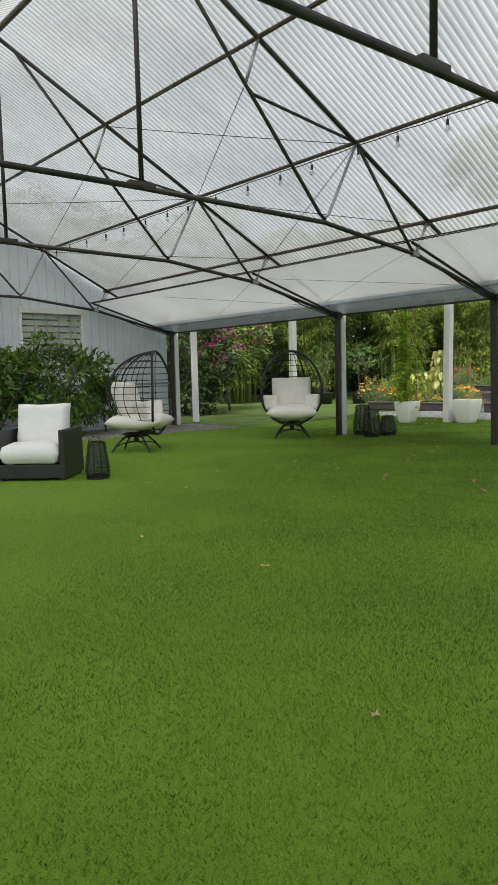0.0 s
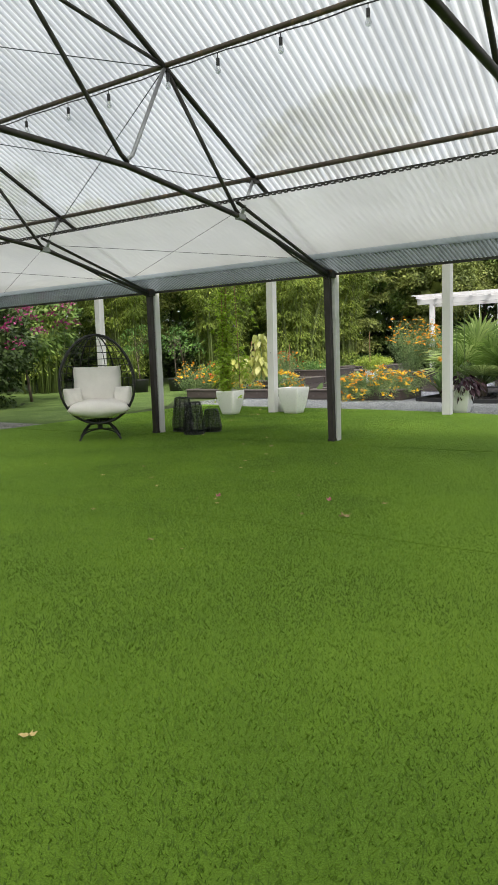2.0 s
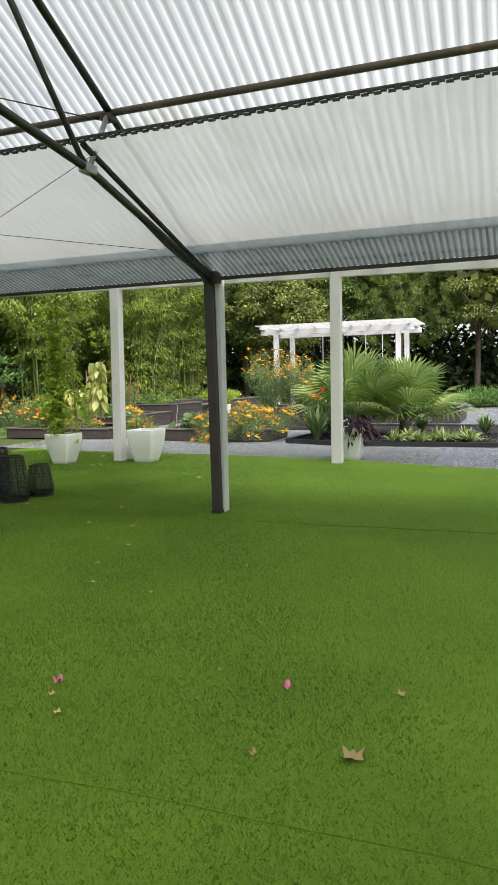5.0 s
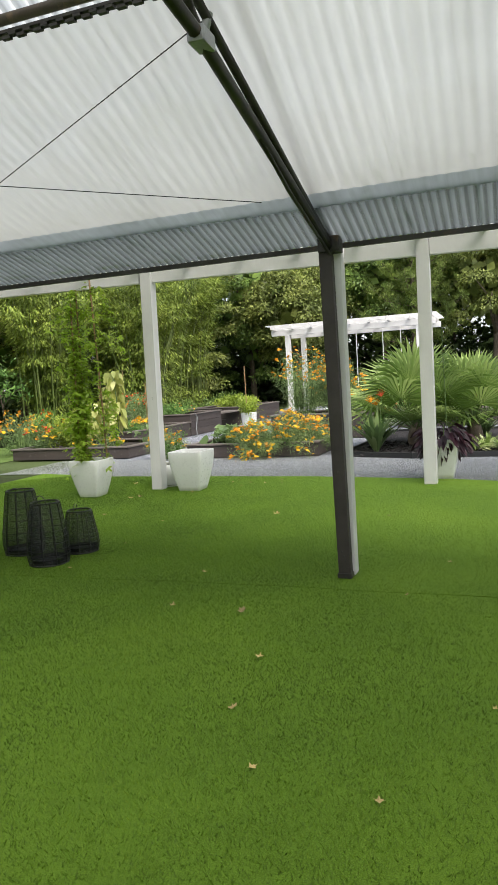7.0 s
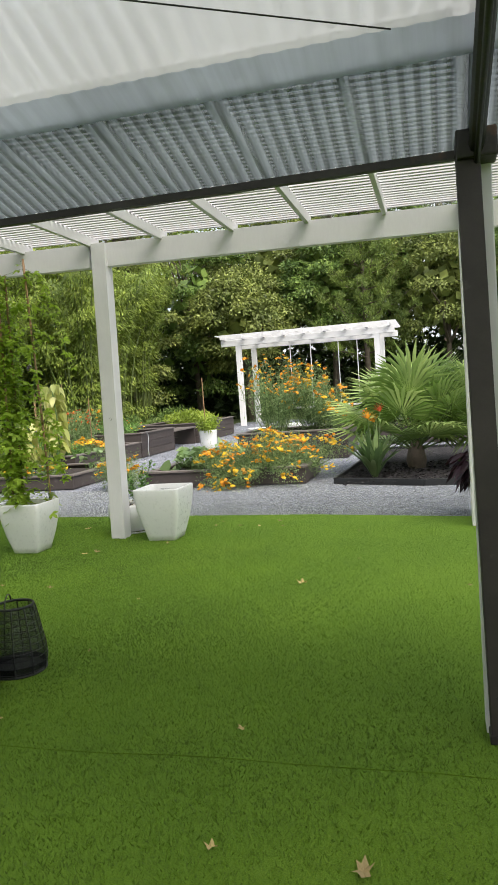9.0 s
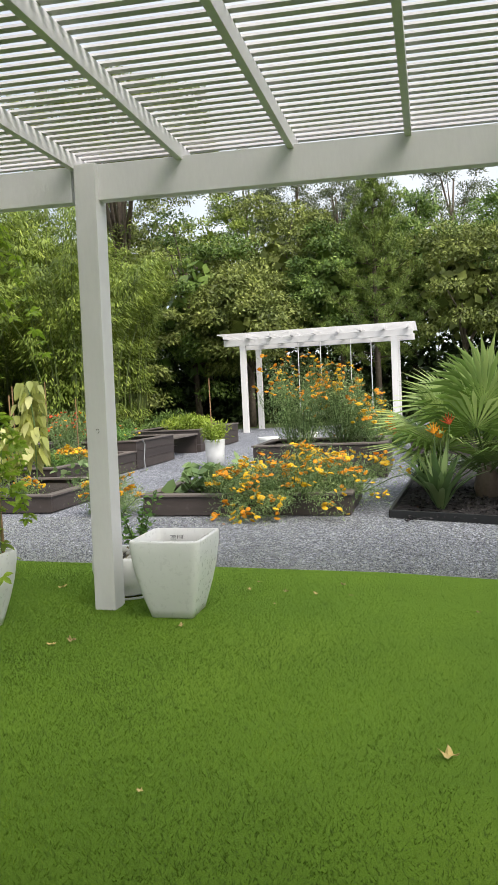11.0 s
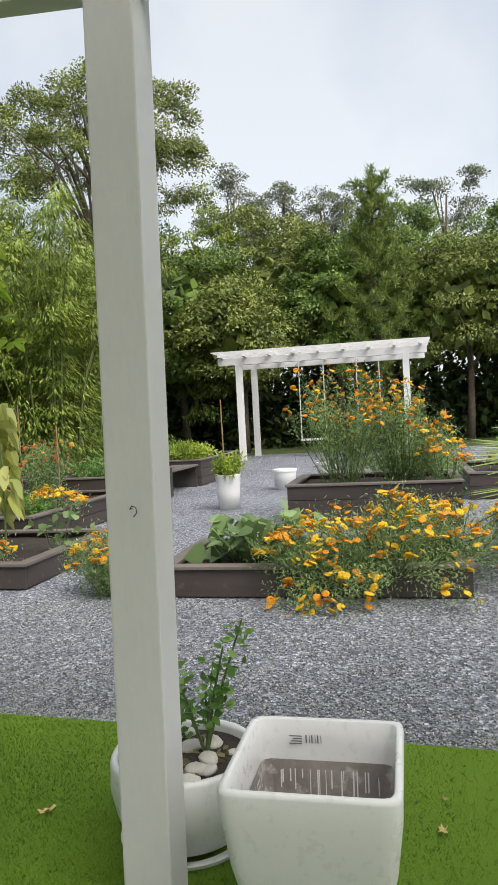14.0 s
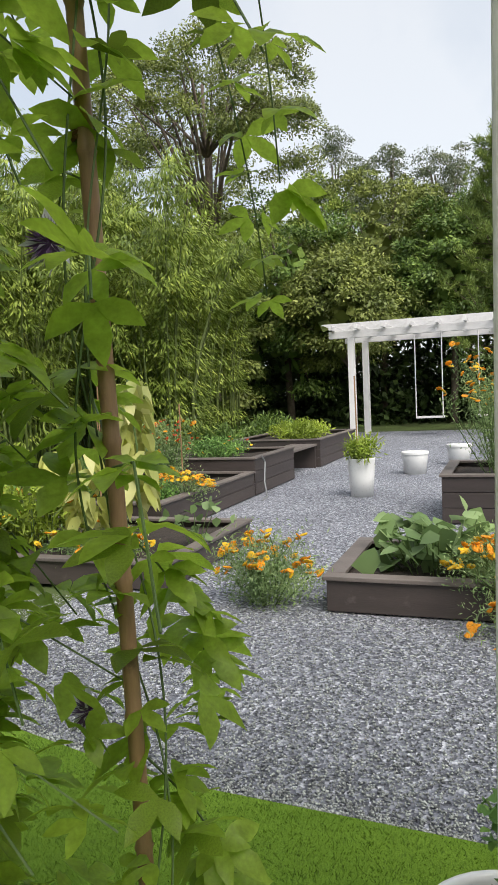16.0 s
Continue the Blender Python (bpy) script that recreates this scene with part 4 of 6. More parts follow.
# ---- plants ----
RNG = np.random.default_rng(7)
M_BARK = mat("grey_brown_bark", (0.13, 0.1, 0.075), 0.35, 5, 40, 0.9, 0, 0.6)
M_STEM = mat("green_plant_stem", (0.1, 0.16, 0.045), 0.25, 6, 60, 0.6)
M_BAMBOO_LEAF = leafy("bamboo_leaf", (0.24, 0.33, 0.06), (0.42, 0.5, 0.11), 0.22, 0.5, 0.5)
M_WOOD_LEAF = leafy("woodland_leaf", (0.15, 0.25, 0.055), (0.3, 0.41, 0.11), 0.2, 0.5, 0.5)
M_OLIVE_LEAF = leafy("olive_green_leaf", (0.22, 0.27, 0.07), (0.36, 0.41, 0.13), 0.22, 0.5, 0.5)
M_GREY_LEAF = leafy("grey_green_oak_leaf", (0.16, 0.19, 0.12), (0.24, 0.27, 0.17), 0.35, 0.6, 0.15)
# darker than the other leaves; in the undergrowth this stands for shade
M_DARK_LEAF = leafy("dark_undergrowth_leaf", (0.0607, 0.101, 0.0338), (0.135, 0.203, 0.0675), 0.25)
M_PINE = leafy("pine_needle", (0.2, 0.28, 0.07), (0.36, 0.45, 0.13), 0.2)
M_MANGO = leafy("glossy_mango_leaf", (0.0935, 0.204, 0.034), (0.272, 0.408, 0.085), 0.3, 0.35)
M_MARI_LEAF = leafy("feathery_marigold_leaf", (0.27, 0.4, 0.17), (0.46, 0.58, 0.3), 0.4, 0.6, 0.2)
M_LIME = leafy("lime_green_leaf", (0.36, 0.48, 0.06), (0.5, 0.6, 0.14))
M_HERB = leafy("mid_green_herb_leaf", (0.17, 0.34, 0.085), (0.34, 0.544, 0.153))
M_SQUASH = leafy("broad_squash_leaf", (0.24, 0.36, 0.15), (0.4, 0.52, 0.28))
M_PALM = leafy("fan_palm_leaf", (0.25, 0.39, 0.1), (0.5, 0.62, 0.24), 0.25, 0.35)
M_STRAP = leafy("blue_green_strap_leaf", (0.153, 0.255, 0.102), (0.34, 0.442, 0.204), 0.15, 0.4)
M_HOSTA = leafy("variegated_strap_leaf", (0.32, 0.45, 0.13), (0.78, 0.78, 0.52), 0.3)
M_PURPLE = leafy("dark_purple_leaf", (0.035, 0.012, 0.024), (0.085, 0.03, 0.05), 0.15, 0.4)
M_VINE = leafy("passion_vine_leaf", (0.17, 0.34, 0.034), (0.51, 0.714, 0.085), 0.5, 0.4)
M_YELLOW = leafy("wilting_yellow_leaf", (0.6, 0.63, 0.2), (0.82, 0.8, 0.42), 0.45)
M_BOUG = leafy("magenta_bract", (0.38, 0.05, 0.2), (0.6, 0.18, 0.4), 0.4)
M_BANANA = leafy("banana_leaf", (0.2, 0.36, 0.04), (0.3, 0.46, 0.08), 0.5, 0.35)
M_LITTER = leafy("dry_leaf_litter", (0.3, 0.24, 0.12), (0.6, 0.56, 0.22), 0.1)
M_ORANGE = mat("orange_marigold_petal", (0.88, 0.36, 0.012), 0.15, 60, 200, 0.6, 0, 0.2, rand=0.25, trans=0.25)
M_GOLD = mat("golden_marigold_petal", (0.93, 0.56, 0.02), 0.15, 60, 200, 0.6, 0, 0.2, rand=0.25, trans=0.25)
M_RED = mat("red_orange_petal", (0.7, 0.1, 0.02), 0.2, 60, 200, 0.6, 0, 0.2, rand=0.2, trans=0.25)


def unit(v):
    return v / np.maximum(np.linalg.norm(v, axis=1, keepdims=True), 1e-9)


def leaves(name, P, D, L, W, material, parent=None, label="", broad=False, droop=0.0, N=None):
    """One mesh of separate leaves: places P, directions D, lengths L, widths W."""
    P, D = np.asarray(P, float), unit(np.asarray(D, float))
    n = len(P)
    L, W = np.broadcast_to(L, n)[:, None], np.broadcast_to(W, n)[:, None]
    face = np.array([0, 0, 1.0]) if N is None else N
    S = unit(np.cross(D, RNG.normal(size=(n, 3)) * (0.6 if N is None else 0.3) + face))
    U = np.cross(S, D)
    dz = np.zeros((n, 3))
    dz[:, 2] = -droop
    if broad:
        cols = [P, P + D * L * 0.25 + S * W * 0.5 + U * L * 0.06, P + D * L * 0.6 + S * W * 0.42 + U * L * 0.04 + dz * L * 0.4, P + D * L + dz * L, P + D * L * 0.6 - S * W * 0.42 + U * L * 0.04 + dz * L * 0.4, P + D * L * 0.25 - S * W * 0.5 + U * L * 0.06]
        # a fold along the midrib: two halves of four corners
        v = np.stack(cols, 1).reshape(-1, 3)
        i = np.arange(n)[:, None] * 6
        f = np.concatenate([i + np.array([[0, 1, 2, 3]]), i + np.array([[0, 3, 4, 5]])], 0)
    else:
        cols = [P, P + D * L * 0.42 + S * W * 0.5, P + D * L + dz * L, P + D * L * 0.42 - S * W * 0.5]
        v = np.stack(cols, 1).reshape(-1, 3)
        f = np.arange(n)[:, None] * 4 + np.array([[0, 1, 2, 3]])
    return link_mesh(name, raw_mesh(name, v, f), material, parent, label)


def sphere_dirs(n):
    return unit(RNG.normal(size=(n, 3)))


def clumps(centre, radii, count, shell=0.55, low=-0.6):
    """Clump centres in the outer part of a lopsided crown."""
    d = sphere_dirs(count * 3)
    d = d[d[:, 2] > low][:count]
    r = RNG.uniform(shell, 1.0, len(d)) ** 0.7
    bumps = np.array([1 + 0.28 * noise.noise(Vector(q * 1.7) + Vector(centre)) for q in d])
    return np.asarray(centre) + d * np.asarray(radii) * (r * bumps)[:, None], d


def crown_points(centre, radii, nclump, per, csize, shell=0.55, low=-0.6, flat_z=0.5):
    c, d = clumps(centre, radii, nclump, shell, low)
    k = np.repeat(np.arange(len(c)), per)
    dome = sphere_dirs(len(k))
    dome[:, 2] = np.where(dome[:, 2] < -0.25, -dome[:, 2], dome[:, 2])
    size = RNG.uniform(0.7, 1.45, len(c))[k][:, None]
    off = dome * csize * size * RNG.uniform(0.55, 1.05, (len(k), 1)) * np.array([1.15, 1.15, flat_z * 1.5])
    out = unit(d[k] + off / csize * 0.7)
    return c[k] + off, out, c, unit(unit(off) + d[k] * 0.35 + np.array([0, 0, 0.45]))


def tree(at, h, radii, crown_z, leaf, material, nclump, per, csize, label, bark=M_BARK, name="tree", trunk_r=0.16, hang=0.35, limbs=7, width=0.45, shell=0.5, low=-0.6, category="tree", group="", trunks=1, inner=0):
    t = thing(name, at, 0, label, category, group)
    P, out, c, N = crown_points((0, 0, crown_z), radii, nclump, per, csize, shell, low)
    D = out * 0.6 + RNG.normal(size=P.shape) * 0.6
    D[:, 2] -= hang
    L = RNG.uniform(0.65, 1.25, len(P)) * leaf
    W = RNG.uniform(0.7, 1.2, len(P)) * leaf * width
    if inner:  # broad leaf sprays inside the crown
        n = inner
        d = sphere_dirs(n)
        q = d * np.asarray(radii) * RNG.uniform(0.25, 0.68, (n, 1)) + np.array([0, 0, crown_z])
        P, D, N = np.concatenate([P, q]), np.concatenate([D, RNG.normal(size=(n, 3))]), np.concatenate([N, d])
        L, W = np.concatenate([L, RNG.uniform(0.5, 0.9, n)]), np.concatenate([W, RNG.uniform(0.4, 0.7, n)])
    keep = P[:, 2] > 0.02
    leaves("crown", P[keep], D[keep], L[keep], W[keep], material, t, N=N[keep])
    bm = bmesh.new()
    for q in range(trunks):
        a = 2 * math.pi * q / max(trunks, 1)
        b0 = Vector((0.25 * math.cos(a), 0.25 * math.sin(a), 0)) * (trunks > 1)
        lean = Vector((random.uniform(-0.4, 0.4), random.uniform(-0.4, 0.4), 0)) * (1 + (trunks > 1))
        top = Vector((lean.x, lean.y, crown_z + radii[2] * 0.5))
        pts = [b0.lerp(b0 + top, k / 5) + Vector((random.uniform(-0.06, 0.06), random.uniform(-0.06, 0.06), 0)) * h * 0.06 * (k > 0) for k in range(6)]
        tube(bm, pts, [trunk_r * (1 - 0.14 * k) for k in range(6)], 7)
        for k in range(limbs // trunks):
            e = Vector(c[int(RNG.integers(len(c)))])
            s = pts[2 + k % 3]
            mid = s.lerp(e, 0.5) + Vector((0, 0, 0.08 * h))
            tube(bm, [s, mid, e], [trunk_r * 0.45, trunk_r * 0.28, trunk_r * 0.08], 5)
    part("trunk", bm, bark, t, smooth=True)
    return t


M_CULM = mat("green_bamboo_culm", (0.16, 0.2, 0.06), 0.3, 3, 50, 0.4)
BAMBOO = ((17.5, 10.9, 6.4, 1.9), (19.6, 12.6, 7.6, 2.2), (22.4, 12.3, 7.0, 2.2), (15.2, 13.2, 6.6, 2.0), (17.6, 14.8, 8.2, 2.3), (25.0, 12.6, 7.2, 2.0), (12.6, 16.2, 6.8, 2.2), (9.6, 17.6, 6.4, 2.0), (21.8, 15.5, 9.2, 2.6), (14.4, 17.6, 8.0, 2.4))
for x, y, h, r in BAMBOO:
    t = thing("bamboo_clump", (x, y, -0.03), random.uniform(0, 360), "tall dense green bamboo clump with drooping leaves", "bamboo", "bamboo clumps")
    P, D, N = [], [], []
    for k in range(34):
        a, q = random.uniform(0, 2 * math.pi), random.uniform(0, 0.9)
        b0 = Vector((q * math.cos(a), q * math.sin(a), 0))
        out = Vector((math.cos(a), math.sin(a), 0))
        hh, reach = h * random.uniform(0.6, 1.05), r * random.uniform(0.3, 1.05)
        pts = [b0 + out * reach * (s ** 2.1) + Vector((0, 0, hh * (s - 0.22 * s ** 3.2) / 0.8)) for s in (0, 0.25, 0.45, 0.62, 0.76, 0.88, 1.0)]
        bm = bmesh.new()
        tube(bm, pts, [0.03, 0.028, 0.024, 0.018, 0.013, 0.009, 0.004], 5)
        part("culm", bm, M_CULM, t, smooth=True)
        for w in range(13):
            s = random.uniform(0.03, 1.0) ** 0.8 * 6
            i = min(int(s), 5)
            c = pts[i].lerp(pts[i + 1], s - i)
            m_ = int(RNG.integers(46, 74))
            off = sphere_dirs(m_)
            off[:, 2] = np.where(off[:, 2] < -0.2, -off[:, 2], off[:, 2])
            off = off * RNG.uniform(0.5, 1.0, (m_, 1)) * np.array([0.5, 0.5, 0.34]) * random.uniform(0.7, 1.3)
            P.append(np.array(c) + off)
            d = off + np.array(out) * 0.15
            d[:, 2] = -np.abs(RNG.normal(size=m_)) * 0.25 - 0.1
            D.append(d)
            N.append(unit(off) + np.array(out) * 0.4 + np.array([0, 0, 0.6]))
    P, D, N = np.concatenate(P), np.concatenate(D), np.concatenate(N)
    keep = P[:, 2] > 0.1
    P, D, N = P[keep], D[keep], N[keep]
    leaves("foliage", P, D, RNG.uniform(0.12, 0.23, len(P)), RNG.uniform(0.03, 0.05, len(P)), M_BAMBOO_LEAF, t, N=N)

# Woods behind the garden.
WOODS = ((33.5, 12.5, 8.9, 3.2, 0), (32.0, 9.4, 6.6, 2.4, 1), (37.5, 9.0, 10.3, 3.4, 1), (36.0, 5.6, 8.8, 2.6, 0), (39.5, 2.0, 10.3, 3.2, 0), (36.0, -0.4, 8.4, 2.8, 1), (36.5, -4.0, 9.6, 3.2, 0), (35.0, -8.0, 9.4, 3.2, 1), (33.5, -12.0, 8.9, 3.2, 0), (30.0, 15.5, 9.5, 3.2, 1), (26.5, 17.5, 9.0, 3.0, 2), (22.0, 19.5, 9.5, 3.2, 0), (17.0, 21.0, 9.0, 3.2, 1), (11.0, 21.5, 8.9, 3.2, 0), (5.0, 20.5, 8.5, 3.0, 1), (0.5, 19.0, 7.6, 2.8, 0), (33.0, -16.5, 8.9, 3.2, 2), (30.0, -21.0, 8.9, 3.4, 0), (40.0, 13.5, 11.3, 3.6, 2), (43.0, 5.0, 10.0, 3.4, 0), (42.5, -2.5, 10.0, 3.4, 0), (43.0, 18.8, 13.0, 3.4, 1))
for x, y, h, r, kind in WOODS:
    h *= 1.16 if x > 31 else 1.0
    m_ = (M_WOOD_LEAF, M_OLIVE_LEAF, M_BAMBOO_LEAF)[kind]
    lift = 0.64 if x > 31 and -6 < y < 11 else 0.52
    tree((x, y, -0.03), h, (r, r, h * (0.98 - lift)), h * lift, 0.2, m_, 62, 330 if x > 14 and y > -10 else 180, 0.72, "broad green woodland tree behind the garden", group="woodland trees", trunk_r=0.2, shell=0.7, low=-0.85, hang=0.45, inner=500)
tree((28.8, 14.2, -0.03), 15.6, (4.6, 4.6, 3.0), 12.2, 0.14, M_OLIVE_LEAF, 110, 420, 0.62, "tall spreading tree with an airy layered crown", trunk_r=0.2, limbs=26, shell=0.5)
for x, y, h, r in ((52.0, 14.2, 19.8, 2.6), (53.0, 10.6, 18.9, 2.4), (52.0, 7.2, 18.0, 2.4), (51.0, -0.4, 18.1, 2.8), (54.0, -6.5, 16.8, 3.0), (54.5, 9.0, 16.4, 2.8), (53.5, 12.6, 16.6, 2.8), (55.0, 4.6, 15.6, 2.6)):
    tree((x, y, -0.03), h, (r, r, 4.6), h - 4.6, 0.17, M_GREY_LEAF, 46, 250, 0.7, "distant grey-green oak hung with moss", group="distant oaks", trunk_r=0.2, limbs=10, shell=0.4)

# Undergrowth that closes the foot of the woods, coloured dark to imitate deep shade.
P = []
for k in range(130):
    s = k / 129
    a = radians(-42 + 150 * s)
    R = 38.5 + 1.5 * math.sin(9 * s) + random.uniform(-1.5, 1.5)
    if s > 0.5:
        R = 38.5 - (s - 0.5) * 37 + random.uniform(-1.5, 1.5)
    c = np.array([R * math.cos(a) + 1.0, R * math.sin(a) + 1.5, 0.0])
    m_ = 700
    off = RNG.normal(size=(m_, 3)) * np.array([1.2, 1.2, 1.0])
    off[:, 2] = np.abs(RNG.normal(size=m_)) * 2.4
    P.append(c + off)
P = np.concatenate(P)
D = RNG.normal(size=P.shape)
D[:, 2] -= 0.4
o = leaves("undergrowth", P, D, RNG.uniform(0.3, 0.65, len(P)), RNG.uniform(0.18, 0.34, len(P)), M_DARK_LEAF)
tagged(o, "tangled undergrowth coloured dark for the shade at the foot of the woods", "undergrowth", kind="stuff")

# The pine.
pine = thing("pine_tree", (34.6, 3.6, -0.03), 0, "tall narrow young pine with upright tufts of needles", "pine tree")
bm = bmesh.new()
tube(bm, [(0, 0, 0), (0.06, 0.04, 4), (0, 0.05, 8), (0, 0, 12.2)], [0.17, 0.13, 0.08, 0.02], 8)
P, D = [], []
for k in range(64):
    z = 2.6 + 9.2 * (k / 64) ** 0.9
    a = 2.4 * k
    ln = (12.6 - z) * 0.31 + 0.25
    tip = Vector((ln * math.cos(a), ln * math.sin(a), z + 0.45 * ln))
    tube(bm, [(0, 0, z), (0.6 * tip.x, 0.6 * tip.y, z + 0.12 * ln), tip], [0.035, 0.022, 0.008], 5)
    for w in range(int(6 + ln * 7)):
        s = random.uniform(0.25, 1.0)
        c = np.array([tip.x * s, tip.y * s, z + 0.45 * ln * s * s]) + RNG.normal(size=3) * 0.16
        m_ = 34
        d = sphere_dirs(m_) + np.array([0.3 * math.cos(a), 0.3 * math.sin(a), 0.75])
        P.append(c + RNG.normal(size=(m_, 3)) * 0.05)
        D.append(d)
for w in range(16):
    P.append(np.array([0, 0, 11.4 + 0.07 * w]) + RNG.normal(size=(30, 3)) * 0.08)
    D.append(sphere_dirs(30) + np.array([0, 0, 0.9]))
part("trunk", bm, M_BARK, pine, smooth=True)
P, D = np.concatenate(P), np.concatenate(D)
leaves("needles", P, D, RNG.uniform(0.2, 0.36, len(P)), 0.032, M_PINE, pine)


def blossom_mesh(material, petals=9):
    bm = bmesh.new()
    rings = []
    for r, z in ((0.25, 0.22), (0.7, 0.18), (1.0, -0.02), (0.72, -0.28)):
        rings.append([bm.verts.new((r * (1 + 0.13 * (j % 2)) * math.cos(2 * math.pi * j / (2 * petals)), r * (1 + 0.13 * (j % 2)) * math.sin(2 * math.pi * j / (2 * petals)), z + 0.1 * (j % 2))) for j in range(2 * petals)])
    n = 2 * petals
    for a, b in zip(rings, rings[1:]):
        for j in range(n):
            bm.faces.new((a[j], b[j], b[(j + 1) % n], a[(j + 1) % n]))
    bm.faces.new(rings[0])
    me = bpy.data.meshes.new("blossom")
    bm.to_mesh(me)
    bm.free()
    me.materials.append(material)
    return me


BLOOM = {"orange": blossom_mesh(M_ORANGE), "gold": blossom_mesh(M_GOLD, 7), "red": blossom_mesh(M_RED, 6)}


def marigold(at, radii, height, nleaf, nbloom, tones, label, leaf=0.05, bloom=0.036, material=None, spill=0.0, name="marigold_plant", top=False):
    """A loose bushy plant: branching stems, feathery leaves, blossoms on its outside."""
    t = thing(name, at, 0, label, "flowering plant", "marigolds")
    rx, ry = radii
    stems = max(10, int(60 * rx * ry * 2))
    ends = []
    bm = bmesh.new()
    for k in range(stems):
        a, q = random.uniform(0, 2 * math.pi), math.sqrt(random.random())
        e = Vector((rx * q * math.cos(a), ry * q * math.sin(a), height * (random.uniform(0.5, 1.0) if top else math.sqrt(max(0.03, 1 - 0.8 * q * q)) * random.uniform(0.7, 1.08)) - spill * max(0.0, -math.cos(a)) * q))
        b0 = Vector((e.x * 0.3, e.y * 0.3, 0))
        mid = b0.lerp(e, 0.55) + Vector((random.gauss(0, 0.09 * height), random.gauss(0, 0.09 * height), 0.12 * height))
        tube(bm, [b0, mid, e], [0.006, 0.005, 0.003], 4)
        ends.append((b0, mid, e))
    part("stem", bm, M_STEM, t)["kind"] = "stuff"
    nbloom = int(nbloom * 1.9)
    if material is None:
        nleaf, leaf = int(nleaf * 1.25), leaf * 0.8
    k = RNG.integers(len(ends), size=nleaf)
    s = RNG.uniform(0.12, 1.0, nleaf)
    A, B, C = (np.array([tuple(e[i]) for e in ends])[k] for i in range(3))
    s3 = s[:, None]
    P = (1 - s3) ** 2 * A + 2 * s3 * (1 - s3) * B + s3 ** 2 * C + RNG.normal(size=(nleaf, 3)) * (0.065 if material is None else 0.05)
    D = RNG.normal(size=(nleaf, 3)) + np.array([0, 0, 0.35])
    leaves("foliage", P, D, RNG.uniform(0.6, 1.3, nleaf) * leaf, RNG.uniform(0.16, 0.3, nleaf) * leaf, material or M_MARI_LEAF, t)
    for q in range(nbloom):
        e = ends[q % len(ends)]
        o = new("blossom", BLOOM[tones[q % len(tones)]])
        r = bloom * random.uniform(0.55, 1.02)
        p = e[2] if q < len(ends) else e[1].lerp(e[2], random.uniform(0.55, 0.95)) + Vector((random.uniform(-0.07, 0.07), random.uniform(-0.07, 0.07), random.uniform(0.0, 0.05)))
        o.matrix_basis = pose(p.x, p.y, p.z + 0.008, random.uniform(-50, 30), random.uniform(-55, 25), random.uniform(0, 360)) @ Matrix.Scale(r, 4)
        o.parent = t
    return t


MG = "bushy marigold with orange and golden blossoms spilling from a raised bed"
marigold((7.45, 2.7, 0.2), (0.62, 0.9), 0.62, 8500, 120, ("gold", "orange", "gold"), MG, spill=0.5)
marigold((7.9, 2.2, 0.2), (0.55, 0.8), 0.5, 5600, 70, ("orange", "gold"), MG, spill=0.4)
marigold((7.35, 3.25, 0.18), (0.45, 0.6), 0.45, 4200, 56, ("gold", "orange"), MG, spill=0.5)
marigold((7.55, 5.12, -0.012), (0.4, 0.42), 0.58, 6000, 46, ("orange", "orange", "gold"), "small marigold bush growing out of gravel between beds")
marigold((11.3, 3.4, 0.5), (0.6, 0.7), 1.6, 7200, 70, ("orange", "gold", "orange"), "tall leggy marigold in a raised bed", leaf=0.07, bloom=0.04, top=True)
marigold((11.5, 2.6, 0.5), (0.6, 0.75), 1.3, 7600, 80, ("orange", "gold"), "tall bushy marigold in a raised bed", leaf=0.07, bloom=0.045)
marigold((11.2, 2.1, 0.5), (0.3, 0.4), 0.7, 1500, 22, ("gold", "orange"), "golden marigold at the corner of a raised bed", leaf=0.06, bloom=0.045)
marigold((8.1, 8.35, 0.16), (0.4, 0.5), 0.55, 2600, 40, ("gold", "orange", "red"), "orange marigold in a low raised bed")
marigold((8.0, 6.9, 0.16), (0.3, 0.6), 0.3, 1800, 26, ("gold", "gold", "orange"), "low golden marigold in a raised bed")
marigold((10.7, 7.3, 0.3), (0.55, 0.4), 0.36, 2400, 90, ("gold", "gold", "orange"), "low golden marigold spilling over a raised bed", bloom=0.035)
marigold((12.2, 8.3, 0.3), (0.6, 0.5), 0.95, 3000, 30, ("red", "orange", "red"), "tall red-orange zinnia patch in a raised bed", leaf=0.08, name="zinnia_plant", top=True)
marigold((10.6, 8.6, 0.3), (0.6, 0.6), 0.6, 2600, 14, ("orange", "red"), "green herb patch with few red flowers", leaf=0.08, material=M_HERB, name="herb_patch")
marigold((9.0, 9.6, -0.02), (0.6, 0.6), 1.1, 2600, 60, ("orange", "gold"), "orange flowering bush behind a low bed", leaf=0.08, bloom=0.04)
marigold((10.2, 7.5, 0.3), (0.35, 0.3), 0.32, 2200, 0, ("gold",), "dense green parsley in a raised bed", leaf=0.06, material=M_HERB, name="parsley_plant")
marigold((14.1, 8.2, 0.5), (0.9, 0.7), 0.38, 2600, 8, ("red", "gold"), "low green herbs filling a tall raised bed", leaf=0.08, material=M_HERB, name="herb_patch")
marigold((18.9, 8.0, 0.5), (1.5, 0.7), 0.42, 4200, 0, ("gold",), "lime green sweet potato foliage in a raised bed", leaf=0.14, material=M_LIME, name="lime_foliage_plant")
marigold((13.1, 5.45, 0.5), (0.36, 0.36), 0.42, 800, 0, ("gold",), "lime foliage spilling from a white pot", leaf=0.12, material=M_LIME, name="lime_foliage_plant")
